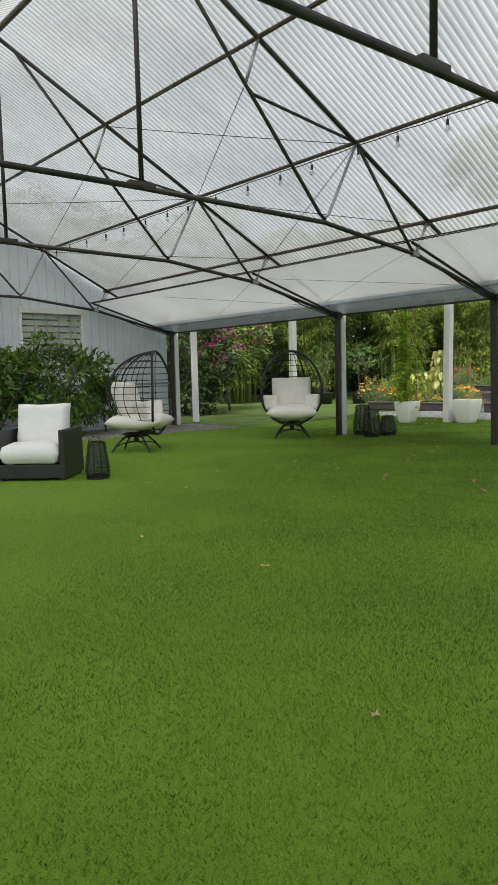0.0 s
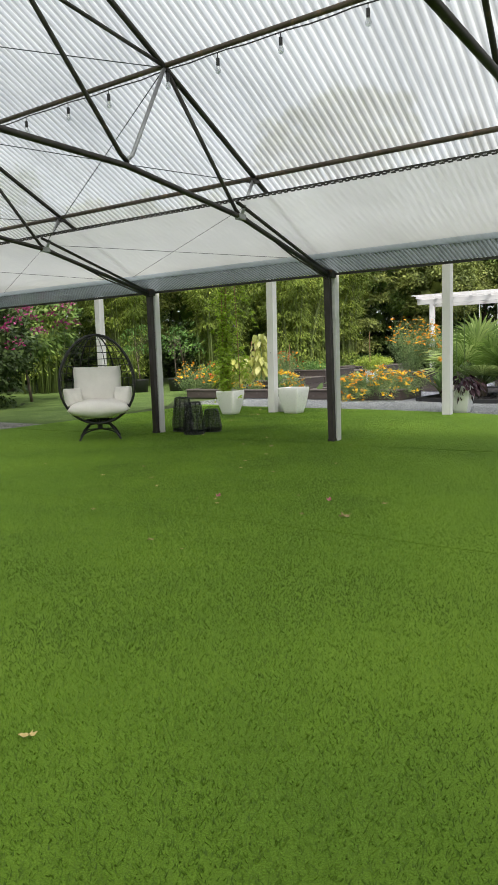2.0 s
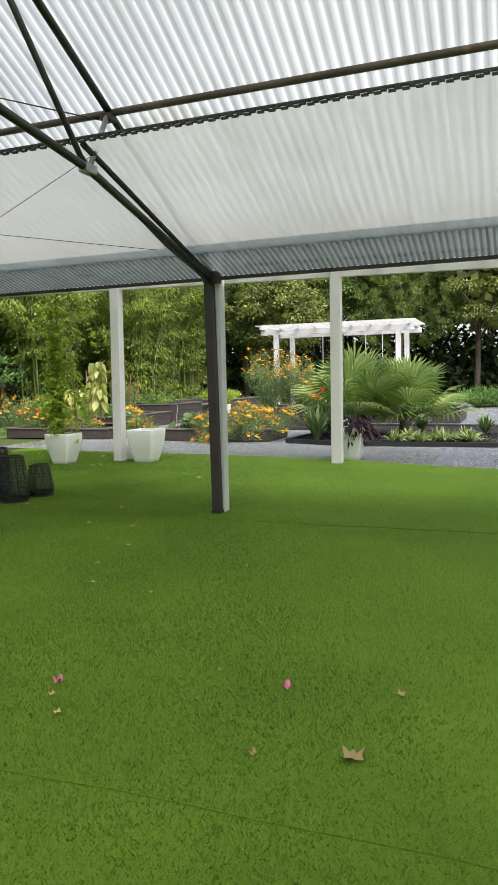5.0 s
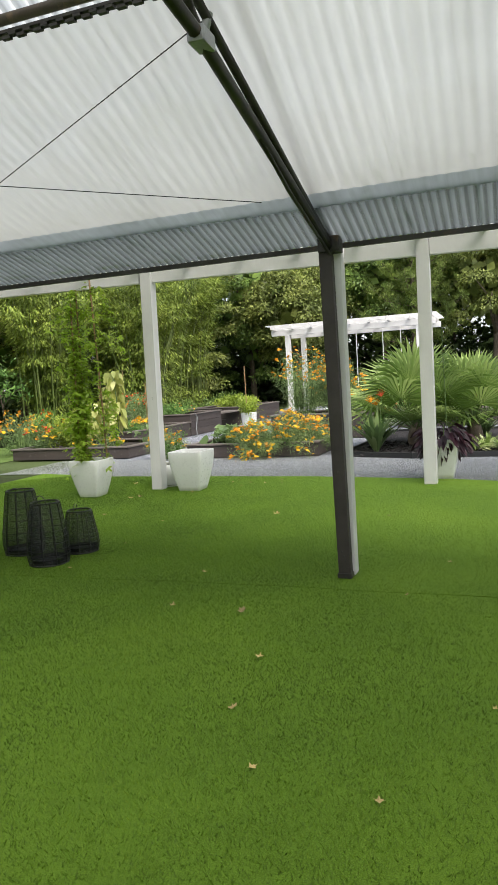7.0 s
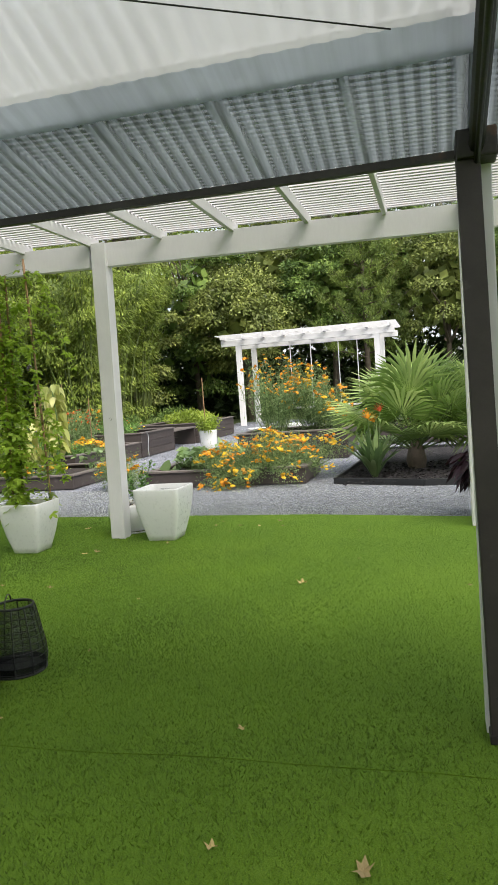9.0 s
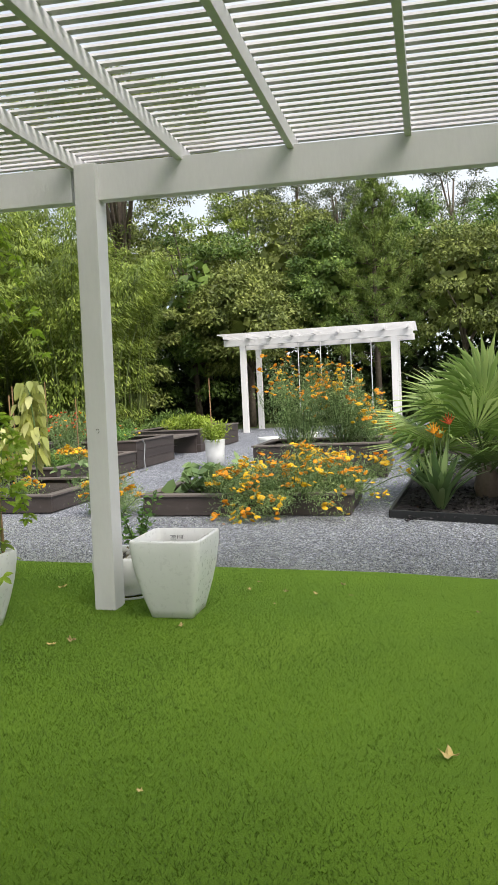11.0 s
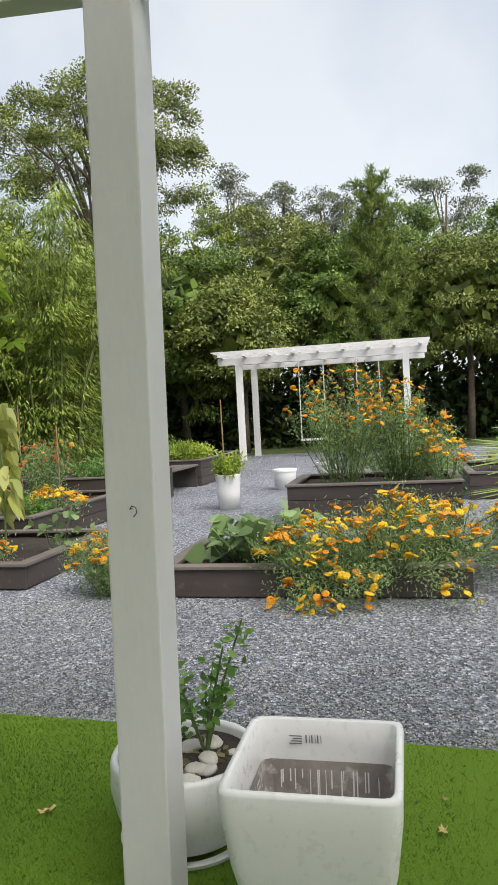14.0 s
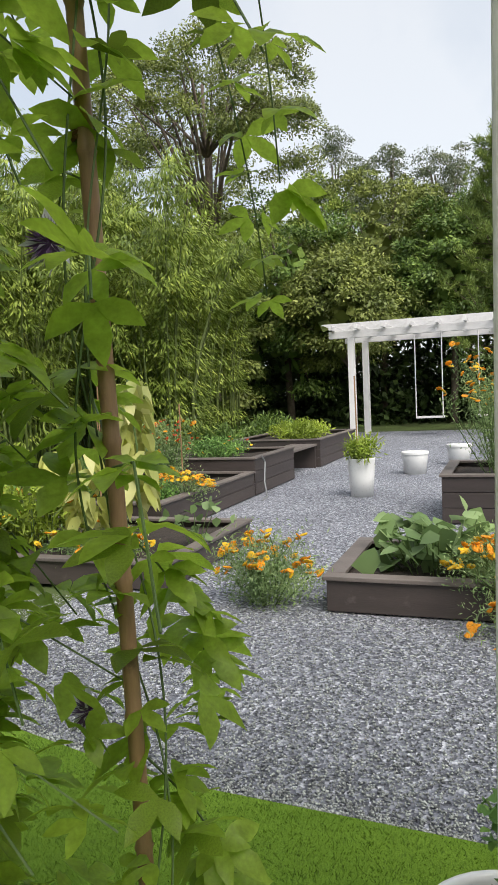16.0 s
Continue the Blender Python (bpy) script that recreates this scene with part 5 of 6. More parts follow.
marigold((14.6, 0.3, 0.3), (1.0, 1.1), 0.55, 3600, 14, ("gold", "red"), "mixed green planting with few flowers in a raised bed", leaf=0.1, material=M_LIME, name="mixed_planting")
marigold((17.0, 2.4, 0.0), (0.9, 1.2), 0.75, 3000, 18, ("red", "orange"), "flowering shrubs beside the gravel path", leaf=0.12, material=M_HERB, name="flowering_shrub", bloom=0.06)
marigold((19.5, 10.6, 0.0), (1.6, 0.8), 0.9, 3600, 0, ("gold",), "dark green shrubs under the bamboo", leaf=0.16, material=M_WOOD_LEAF, name="shrub")
marigold((24.0, 10.5, 0.0), (2.0, 0.9), 1.0, 3600, 0, ("gold",), "dark green shrubs under the bamboo", leaf=0.18, material=M_WOOD_LEAF, name="shrub")

marigold((8.4, 7.8, 0.16), (0.5, 0.7), 0.75, 2200, 16, ("gold", "orange"), "leafy yellow-green herb patch in a low raised bed", leaf=0.12, material=M_LIME, name="herb_patch")
marigold((8.5, 8.5, 0.16), (0.4, 0.4), 0.9, 1500, 14, ("red", "orange"), "tall flowering patch in a low raised bed", leaf=0.11, material=M_HERB, name="herb_patch")
# Squash leaves in the front bed.
sq = thing("squash_plant", (8.1, 3.95, 0.18), 0, "broad pale green squash leaves in a low raised bed", "vegetable")
n_ = 110
P = np.stack([RNG.uniform(-0.5, 0.5, n_), RNG.uniform(-0.5, 0.4, n_), RNG.uniform(0.06, 0.36, n_)], 1)
D = RNG.normal(size=(n_, 3)) * np.array([1, 1, 0.2])
leaves("foliage", P, D, RNG.uniform(0.14, 0.24, n_), RNG.uniform(0.14, 0.22, n_), M_SQUASH, sq, broad=True, droop=0.2)
bm = bmesh.new()
for p in P[::2]:
    tube(bm, [(p[0] * 0.6, p[1] * 0.6, 0), tuple(p)], 0.005, 4)
part("stem", bm, M_STEM, sq)["kind"] = "stuff"

# A wilting sunflower in the low bed, with canes.
wi = thing("wilting_sunflower", (8.35, 6.63, 0.16), 0, "wilting sunflower with hanging pale yellow leaves", "plant")
P, D = [], []
for x, y, h in ((0, 0, 1.6), (0.1, 0.2, 1.3), (-0.1, 0.5, 1.0), (0.05, 0.85, 1.0)):
    bm = bmesh.new()
    tube(bm, [(x, y, 0), (x + 0.03, y, h * 0.6), (x, y + 0.05, h)], 0.012, 6)
    part("stem", bm, M_STEM, wi)
    for k in range(int(40 * h)):
        z = random.uniform(0.3, 1.0) * h
        a = random.uniform(0, 6.28)
        P.append((x + 0.1 * math.cos(a), y + 0.1 * math.sin(a), z))
        D.append((0.6 * math.cos(a), 0.6 * math.sin(a), -0.8))
leaves("foliage", P, D, RNG.uniform(0.12, 0.24, len(P)), RNG.uniform(0.1, 0.17, len(P)), M_YELLOW, wi, broad=True, droop=0.3)
sp = thing("bean_seedling", (8.6, 6.2, 0.16), 0, "young bean plant with round light green leaves", "plant")
n_ = 34
P = np.stack([RNG.normal(size=n_) * 0.14, RNG.normal(size=n_) * 0.2, RNG.uniform(0.05, 0.42, n_)], 1)
leaves("foliage", P, RNG.normal(size=(n_, 3)), 0.1, 0.09, M_SQUASH, sp, broad=True)
bm = bmesh.new()
for p in P[::3]:
    tube(bm, [(p[0] * 0.3, p[1] * 0.3, 0), tuple(p)], 0.004, 4)
part("stem", bm, M_STEM, sp)["kind"] = "stuff"
for x, y, h in ((12.6, 8.9, 1.6), (11.4, 8.9, 1.5), (9.9, 8.0, 1.3), (12.0, 7.9, 1.2), (13.1, 5.5, 1.5)):
    bm = bmesh.new()
    tube(bm, [(0, 0, 0), (0.03, 0.02, h)], 0.011, 6)
    o = tagged(part("garden_cane", bm, M_BAMBOO), "thin tan garden cane stuck in soil", "cane", "garden canes")
    o.location = (x, y, 0.3)
bm = bmesh.new()
tube(bm, [(13.2, 7.07, 0.62), (13.25, 7.03, 0.5), (13.1, 7.0, 0.2), (12.9, 6.9, 0.0), (12.5, 6.85, 0.0)], 0.012, 6)
tagged(part("drip_hose", bm, M_GALV), "pale grey drip hose hanging over a raised bed", "hose")

# ---- mulch bed with palms ----
mb = thing("mulch_bed", (0, 0, 0), 0, "low mulch bed with black plastic edging", "garden bed", kind="structure")
MB = [(7.28, 1.66), (6.82, 0.4), (6.95, -2.3), (11.8, -2.3), (11.9, 1.4)]
bm = bmesh.new()
f = bm.faces.new([bm.verts.new((x, y, 0.03)) for x, y in MB])
bm.normal_update()
if f.normal.z < 0:
    f.normal_flip()
part("mulch", bm, M_MULCH, mb)
for a, b in zip(MB, MB[1:] + MB[:1]):
    bm = bmesh.new()
    bar(bm, (*a, 0.035), (*b, 0.035), 0.035, 0.09, 0.006)
    part("edging", bm, M_NURSERY, mb)
n_ = 2600
P = np.stack([RNG.uniform(6.9, 9.4, n_), RNG.uniform(-2.2, 1.5, n_), np.full(n_, 0.04)], 1)
D = RNG.normal(size=(n_, 3)) * np.array([1, 1, 0.25])
o = leaves("bark_chips", P, D, RNG.uniform(0.04, 0.09, n_), RNG.uniform(0.02, 0.04, n_), M_MULCH)
tagged(o, "loose dark bark chips on the mulch bed", "mulch", kind="stuff")


def fan_palm(at, fans, reach, label):
    t = thing("fan_palm", at, 0, label, "palm", "fan palms")
    bm = bmesh.new()
    lathe(bm, [(0.13, 0.0), (0.16, 0.12), (0.12, 0.3), (0.05, 0.42)], 12)
    part("trunk", bm, M_BARK, t, smooth=True)
    for k in range(fans):
        a = 2.4 * k + random.uniform(-0.3, 0.3)
        el = radians(86 - 74 * (k / fans)) + random.uniform(-0.1, 0.1)
        ln = reach * random.uniform(0.8, 1.05)
        d = Vector((math.cos(a) * math.cos(el), math.sin(a) * math.cos(el), math.sin(el)))
        hub = Vector((0, 0, 0.3)) + d * ln * 0.55
        hub.z -= 0.1 * ln * (1 - math.sin(el))
        st = bmesh.new()
        tube(st, [(0, 0, 0.25), Vector((0, 0, 0.3)) + d * ln * 0.3, hub], [0.014, 0.011, 0.008], 5)
        part("leaf_stalk", st, M_STEM, t)
        side = d.cross(Vector((0, 0, 1))).normalized()
        up = side.cross(d).normalized()
        n = 26
        L_ = 0.62 * reach / 1.2
        V, F = [], []
        for j in range(n):
            g = radians(-128 + 256 * j / (n - 1))
            w = d * math.cos(g) + side * math.sin(g)
            ll = L_ * (0.74 + 0.26 * math.cos(g * 0.75)) * random.uniform(0.92, 1.05)
            s2 = w.cross(up).normalized()
            p1 = hub + w * ll * 0.55 + up * 0.03
            tip = hub + w * ll - Vector((0, 0, 0.2 * ll)) + up * 0.02
            b = len(V)
            V += [tuple(hub), tuple(p1 + s2 * 0.028), tuple(tip), tuple(p1 - s2 * 0.028), tuple(p1 - up * 0.012)]
            F += [(b, b + 1, b + 2, b + 4), (b, b + 4, b + 2, b + 3)]
        link_mesh("fan_leaf", raw_mesh("fan_leaf", V, F), M_PALM, t)
    return t


fan_palm((8.55, 0.55, 0.03), 30, 1.75, "large green fan palm in a mulch bed")
fan_palm((8.9, -0.45, 0.03), 24, 1.6, "large green fan palm in a mulch bed")


def strap_plant(at, n, length, width, spread, material, name, label, category="plant", lift=0.9, group=""):
    t = thing(name, at, 0, label, category, group)
    V, F = [], []
    for k in range(n):
        a, tilt = random.uniform(0, 6.283), random.uniform(0.08, spread)
        ln = length * random.uniform(0.65, 1.1)
        out = Vector((math.cos(a), math.sin(a), 0))
        s = Vector((-math.sin(a), math.cos(a), 0))
        b = len(V)
        for q in (0.0, 0.35, 0.7, 1.0):
            c = out * (0.03 + ln * math.sin(tilt) * q * (0.6 + 0.5 * q)) + Vector((0, 0, ln * (lift * q - (0.55 * tilt) * q * q)))
            w = width * (0.55, 1.0, 0.8, 0.06)[int(q * 3.01)] * 0.5
            V += [tuple(c - s * w), tuple(c + s * w)]
        for q in range(3):
            F.append((b + 2 * q, b + 2 * q + 1, b + 2 * q + 3, b + 2 * q + 2))
    link_mesh("foliage", raw_mesh("foliage", V, F), material, t)
    return t


bop = strap_plant((7.6, 1.12, 0.03), 46, 0.9, 0.075, 0.75, M_STRAP, "bird_of_paradise", "bird of paradise with stiff blue-green leaves and orange flowers")
for dx, dy, z in ((-0.05, 0.05, 0.86), (0.05, -0.12, 0.95), (0.1, -0.02, 0.8)):
    bm = bmesh.new()
    for k in range(6):
        a = radians(20 + 24 * k)
        tube(bm, [(dx, dy, z), (dx, dy + 0.09 * math.cos(a) + 0.01, z + 0.13 * math.sin(a))], [0.012, 0.003], 5)
    part("flower", bm, M_RED if z > 0.9 else M_ORANGE, bop, "spiky orange flower")
    bm = bmesh.new()
    tube(bm, [(dx * 0.3, dy * 0.3, 0), (dx, dy, z)], 0.008, 5)
    part("flower_stalk", bm, M_STEM, bop)
for x, y in ((7.2, -0.5), (7.25, -0.95), (7.3, -1.4), (7.35, -1.85), (7.7, -0.7), (7.75, -1.2), (7.8, -1.7)):
    strap_plant((x, y, 0.03), 90, 0.42, 0.03, 1.15, M_HOSTA, "variegated_lily_turf", "low tuft of cream-edged green strap leaves", lift=0.75, group="border tufts")
for x, y in ((9.4, 1.3), (10.3, -0.6), (9.7, -2.0)):
    strap_plant((x, y, 0.03), 80, 0.55, 0.04, 0.9, M_STRAP, "border_grass", "dark green strappy border plant in mulch", group="border grasses")
marigold((21.0, -4.6, 0.0), (1.4, 1.4), 1.3, 4200, 0, ("gold",), "rounded olive shrub beyond the gravel", leaf=0.16, material=M_OLIVE_LEAF, name="shrub")
marigold((24.0, -1.5, 0.0), (1.3, 1.6), 0.8, 3200, 0, ("gold",), "low green shrub beyond the gravel", leaf=0.16, material=M_HERB, name="shrub")
co = thing("purple_coleus", (4.6, -0.27, 0.42), 0, "dark purple leafy plant spilling over a white planter", "plant")
n_ = 240
P = sphere_dirs(n_) * np.array([0.26, 0.34, 0.2]) * RNG.uniform(0.5, 1.0, (n_, 1)) + np.array([0, 0, 0.08])
D = P + np.array([0, 0, -0.25])
leaves("foliage", P, D, RNG.uniform(0.09, 0.16, n_), RNG.uniform(0.04, 0.07, n_), M_PURPLE, co, broad=True, droop=0.35)
bm = bmesh.new()
for p in P[::8]:
    tube(bm, [(0, 0, 0), tuple(p)], 0.005, 4)
for yy in (-0.05, 0.1):
    tube(bm, [(0, yy, 0), (0.02, yy + 0.03, 1.5)], 0.006, 5)
part("stem", bm, M_STEM, co)["kind"] = "stuff"

# The small plant in the bowl.
sm = thing("young_fig", (4.2, 3.3, 0.26), 0, "small leggy potted plant with few rounded leaves", "plant")
bm = bmesh.new()
P, D = [], []
for k in range(5):
    a = 1.3 * k
    tip = Vector((0.14 * math.cos(a), 0.16 * math.sin(a), 0.28 + 0.05 * k))
    tube(bm, [(0, 0, 0), tip * 0.5 + Vector((0, 0, 0.03)), tip], [0.006, 0.005, 0.003], 5)
    for w in range(40):
        s = random.uniform(0.3, 1.05)
        P.append(tuple(tip * s + Vector((random.gauss(0, 0.02), random.gauss(0, 0.02), random.gauss(0, 0.02)))))
        D.append((random.gauss(0, 1), random.gauss(0, 1), random.gauss(0.2, 0.5)))
part("stem", bm, M_STEM, sm)["kind"] = "stuff"
leaves("foliage", P, D, RNG.uniform(0.03, 0.055, len(P)), RNG.uniform(0.02, 0.034, len(P)), M_HERB, sm, broad=True)
n_ = 46
g, rr_ = RNG.uniform(0, 6.28, n_), np.sqrt(RNG.uniform(0.02, 1, n_)) * 0.17
P = np.stack([4.17 + rr_ * np.cos(g), 3.37 + rr_ * np.sin(g), np.full(n_, 0.272)], 1)
D = RNG.normal(size=(n_, 3)) * np.array([1, 1, 0.12])
o = leaves("leaf_litter", P, D, RNG.uniform(0.025, 0.06, n_), RNG.uniform(0.015, 0.03, n_), M_LITTER, broad=True)
tagged(o, "dry yellowish leaf litter on potting soil", "leaf litter", kind="stuff")

# ---- the vine on bamboo canes ----
vi = thing("passion_vine", (3.25, 4.03, 0.4), 0, "passion vine climbing two tied bamboo canes in a white planter", "vine")
CANES = (((0.11, -0.18, 0), (0.1, -0.11, 2.4)), ((0.1, 0.12, 0), (0.02, 0.05, 2.25)), ((-0.1, 0.1, 0), (-0.04, 0.1, 2.1)))
for a, b in CANES:
    a, b = Vector(a), Vector(b)
    bm = bmesh.new()
    pts, rs = [], []
    for k in range(13):
        for e, r in ((0.0, 0.0135), (0.04, 0.0112), (0.96, 0.0112)):
            s = (k + e) / 13
            pts.append(a.lerp(b, s) + Vector((0.006 * math.sin(7 * s), 0.006 * math.cos(5 * s), 0)))
            rs.append(r)
    tube(bm, pts, rs, 10)
    part("bamboo_cane", bm, M_BAMBOO, vi, "jointed tan bamboo cane", True)
bm = bmesh.new()
c = Vector(CANES[0][0]).lerp(Vector(CANES[0][1]), 0.62)
for k in range(4):
    tube(bm, [c + Vector((0.014 * math.cos(q), 0.014 * math.sin(q), 0.006 * k + 0.002 * q)) for q in np.linspace(0, 6.28, 12)], 0.003, 4)
part("twine_tie", bm, M_TWINE, vi)
bm = bmesh.new()
P, D = [], []
for s in range(15):
    c_ = 0 if s in (0, 3, 6) else 1 + s % 2
    a, b = (Vector(q) for q in CANES[c_])
    ph, line = random.uniform(0, 6.28), []
    zt = random.uniform(0.75, 1.0) if c_ == 0 else random.uniform(0.6, 1.06)
    for k in range(60):
        q = k / 59
        w = 0.014 + 0.03 * q + 0.02 * math.sin(5 * q + s)
        p = a.lerp(b, q * zt) + Vector((w * math.cos(13 * q + ph), w * math.sin(13 * q + ph), 0))
        line.append(p)
        if k % 2 == 0 or c_:
            g = random.uniform(0, 6.28)
            P.append(tuple(p))
            D.append((math.cos(g), math.sin(g), random.uniform(-0.6, 0.3)))
    tube(bm, line, 0.0018, 4)
for k in range(44):
    a, b = (Vector(q) for q in CANES[0 if k % 6 == 0 else 1 + k % 2])
    p0 = a.lerp(b, random.uniform(0.25, 1.0))
    g = random.uniform(0, 6.28)
    end = p0 + Vector((random.uniform(0.12, 0.36) * math.cos(g), random.uniform(0.12, 0.36) * math.sin(g), random.uniform(-0.25, 0.12)))
    mid = p0.lerp(end, 0.5) + Vector((0.05 * math.cos(g), 0.05 * math.sin(g), 0.08))
    tube(bm, [p0, mid, end], 0.0016, 4)
    for w in range(6):
        q = random.uniform(0.3, 1.0)
        P.append(tuple(p0.lerp(mid, q * 2) if q < 0.5 else mid.lerp(end, q * 2 - 1)))
        D.append((random.gauss(0, 1), random.gauss(0, 1), random.gauss(-0.3, 0.5)))
for k in range(240):
    g, r = random.uniform(0, 6.28), random.uniform(0.05, 0.3)
    if r * math.sin(g) < -0.1 and k % 4:
        continue
    P.append((r * math.cos(g), r * math.sin(g), random.uniform(-0.14, 0.95)))
    D.append((math.cos(g), math.sin(g), random.uniform(-0.9, 0.2)))
# sprays that hang out towards the garden and up to the pergola beam
for a_, m_, b_ in (((0.1, -0.12, 2.1), (0.5, -0.2, 1.9), (0.82, -0.14, 1.38)), ((0.1, -0.11, 2.3), (0.3, -0.3, 2.25), (0.42, -0.3, 1.5)), ((0.1, -0.15, 1.0), (0.3, -0.2, 0.85), (0.5, -0.1, 0.55)), ((0.0, 0.0, 2.2), (-0.1, 0.1, 2.35), (-0.25, 0.15, 1.6)), ((0.11, -0.15, 0.7), (0.25, -0.25, 0.5), (0.36, -0.2, 0.25))):
    a_, m_, b_ = Vector(a_), Vector(m_), Vector(b_)
    line = [(1 - q) ** 2 * a_ + 2 * q * (1 - q) * m_ + q * q * b_ for q in np.linspace(0, 1, 14)]
    tube(bm, line, 0.0018, 4)
    for p in line[2:]:
        for _ in range(2):
            g = random.uniform(0, 6.28)
            P.append(tuple(p))
            D.append((math.cos(g), math.sin(g), random.uniform(-0.8, 0.1)))
part("tendril", bm, M_STEM, vi)["kind"] = "stuff"


def lobed_leaf(seed):
    """A three-lobed leaf, one unit long, folded a little along its ribs."""
    rn = random.Random(seed)
    V, F = [(0, 0, 0)], []
    for g, ln in ((-62, 0.78), (0, 1.0), (62, 0.78)):
        g = radians(g + rn.uniform(-6, 6))
        d, s_ = Vector((math.cos(g), math.sin(g), 0)), Vector((-math.sin(g), math.cos(g), 0))
        b = len(V)
        for q, w_, z in ((0.3, 0.17, 0.03), (0.6, 0.2, 0.02), (0.85, 0.1, -0.06)):
            for e in (-1, 1):
                V.append(tuple(d * ln * q + s_ * e * w_ + Vector((0, 0, z + rn.uniform(-0.02, 0.02)))))
            V.append(tuple(d * ln * q + Vector((0, 0, z - 0.03))))
        V.append(tuple(d * ln - Vector((0, 0, 0.14))))
        F += [(0, b + 2, b), (0, b + 1, b + 2), (b + 9, b + 6, b + 8), (b + 9, b + 8, b + 7)]
        for q in (b, b + 3):
            F += [(q, q + 2, q + 5), (q, q + 5, q + 3), (q + 2, q + 1, q + 4), (q + 2, q + 4, q + 5)]
    me = raw_mesh("leaf", V, F)
    me.materials.append(M_VINE_LEAF)
    me.polygons.foreach_set("use_smooth", [True] * len(me.polygons))
    return me


M_VINE_LEAF = mat("soft_green_vine_leaf", (0.34, 0.48, 0.06), 0.2, 30, 120, 0.4, 0, 0.1, rand=0.5, trans=0.62)
VINE_ME = [lobed_leaf(s) for s in range(4)]
FLOWER = Vector(CANES[0][0]).lerp(Vector(CANES[0][1]), 0.566) + Vector((-0.045, 0.03, 0))
PAIRS = [(p_, d_) for p_, d_ in zip(P, D) if (Vector(p_) - FLOWER).length > 0.13]
random.Random(3).shuffle(PAIRS)
REST_V, REST_F = [], []
for k, (p_, d_) in enumerate(PAIRS):
    d_ = Vector(d_).normalized()
    m4 = Matrix.Translation(Vector(p_) + d_ * 0.015) @ d_.to_track_quat("X", "Z").to_matrix().to_4x4() @ pose(0, 0, 0, random.uniform(-40, 40), 0, 0) @ Matrix.Scale(random.uniform(0.05, 0.1), 4)
    if k < 300:
        o = new("leaf", VINE_ME[k % 4])
        o.matrix_basis = m4
        o.parent = vi
    else:
        b = len(REST_V)
        REST_V += [tuple(m4 @ v.co) for v in VINE_ME[k % 4].vertices]
        REST_F += [tuple(b + q for q in f.vertices) for f in VINE_ME[k % 4].polygons]
link_mesh("foliage", raw_mesh("foliage", REST_V, REST_F), M_VINE_LEAF, vi, smooth=True)["kind"] = "stuff"
M_PETAL = mat("white_passion_petal", (0.75, 0.74, 0.8), 0.1, 30, 90, 0.6, trans=0.3)
M_CORONA = mat("violet_passion_corona", (0.11, 0.05, 0.16), 0.3, 40, 120, 0.6)
for k, (q, ox, oy) in enumerate(((0.566, -0.045, 0.03), (0.3, 0.04, 0.09))):
    c = np.array(Vector(CANES[0][0]).lerp(Vector(CANES[0][1]), q)) + np.array([ox, oy, 0])
    g = np.linspace(0, 2 * math.pi, 8, endpoint=False)
    D = np.stack([-0.25 * np.ones(8), np.cos(g), np.sin(g)], 1)
    fl = leaves("flower", np.repeat(c[None], 8, 0), D, 0.045, 0.022, M_PETAL, vi, "white petals of a passion flower", broad=True)
    g = np.linspace(0, 2 * math.pi, 40, endpoint=False)
    D = np.stack([-0.5 * np.ones(40), np.cos(g), np.sin(g)], 1)
    leaves("corona", np.repeat(c[None] - np.array([[0.004, 0, 0]]), 40, 0), D, 0.036, 0.005, M_CORONA, fl, "violet filaments")

# ---- planting by the gable wall and the lawn ----
tree((-3.4, 7.75, -0.01), 2.6, (1.15, 0.7, 1.0), 1.0, 0.2, M_MANGO, 105, 36, 0.2, "leafy mango bush against the gable wall", name="mango_bush", trunk_r=0.035, hang=0.3, limbs=9, width=0.26, low=-0.95, category="bush", trunks=3, group="wall bushes")
tree((-4.9, 7.85, -0.01), 2.6, (1.0, 0.6, 0.95), 0.95, 0.2, M_MANGO, 80, 34, 0.2, "leafy mango bush against the gable wall", name="mango_bush", trunk_r=0.035, hang=0.3, limbs=9, width=0.26, low=-0.95, category="bush", trunks=3, group="wall bushes")
tree((-2.1, 8.0, -0.01), 1.4, (0.5, 0.4, 0.5), 0.65, 0.2, M_MANGO, 30, 30, 0.16, "small leafy bush against the gable wall", name="mango_bush", trunk_r=0.025, hang=0.3, limbs=5, width=0.26, low=-0.9, category="bush", group="wall bushes")
strap_plant((-1.1, 7.9, -0.01), 60, 0.95, 0.05, 0.9, M_STRAP, "strappy_plant", "grey-green strappy plant by the gable wall")
bg = tree((3.0, 12.2, -0.02), 3.4, (1.7, 1.5, 1.75), 1.6, 0.16, M_DARK_LEAF, 150, 60, 0.32, "dark bougainvillea bush with magenta flowers", name="bougainvillea", trunk_r=0.05, width=0.5, low=-0.95, category="bush")
P, out, c, _ = crown_points((0, 0, 1.7), (1.75, 1.55, 1.75), 36, 30, 0.22, 0.85, -0.1)
leaves("flowers", P, out + RNG.normal(size=P.shape) * 0.5, 0.09, 0.07, M_BOUG, bg, "magenta bracts")
tree((5.6, 13.2, -0.02), 3.6, (1.3, 1.3, 1.2), 2.2, 0.16, M_WOOD_LEAF, 80, 50, 0.32, "flowering shrub with pink bracts beyond the lawn", name="flowering_shrub", trunk_r=0.05, width=0.5, low=-0.95, category="bush")
P, out, c, _ = crown_points((5.6, 13.2, 2.4), (1.4, 1.4, 1.2), 30, 26, 0.2, 0.85, -0.2)
o = leaves("pink_flowers", P, out + RNG.normal(size=P.shape) * 0.5, 0.1, 0.08, M_BOUG)
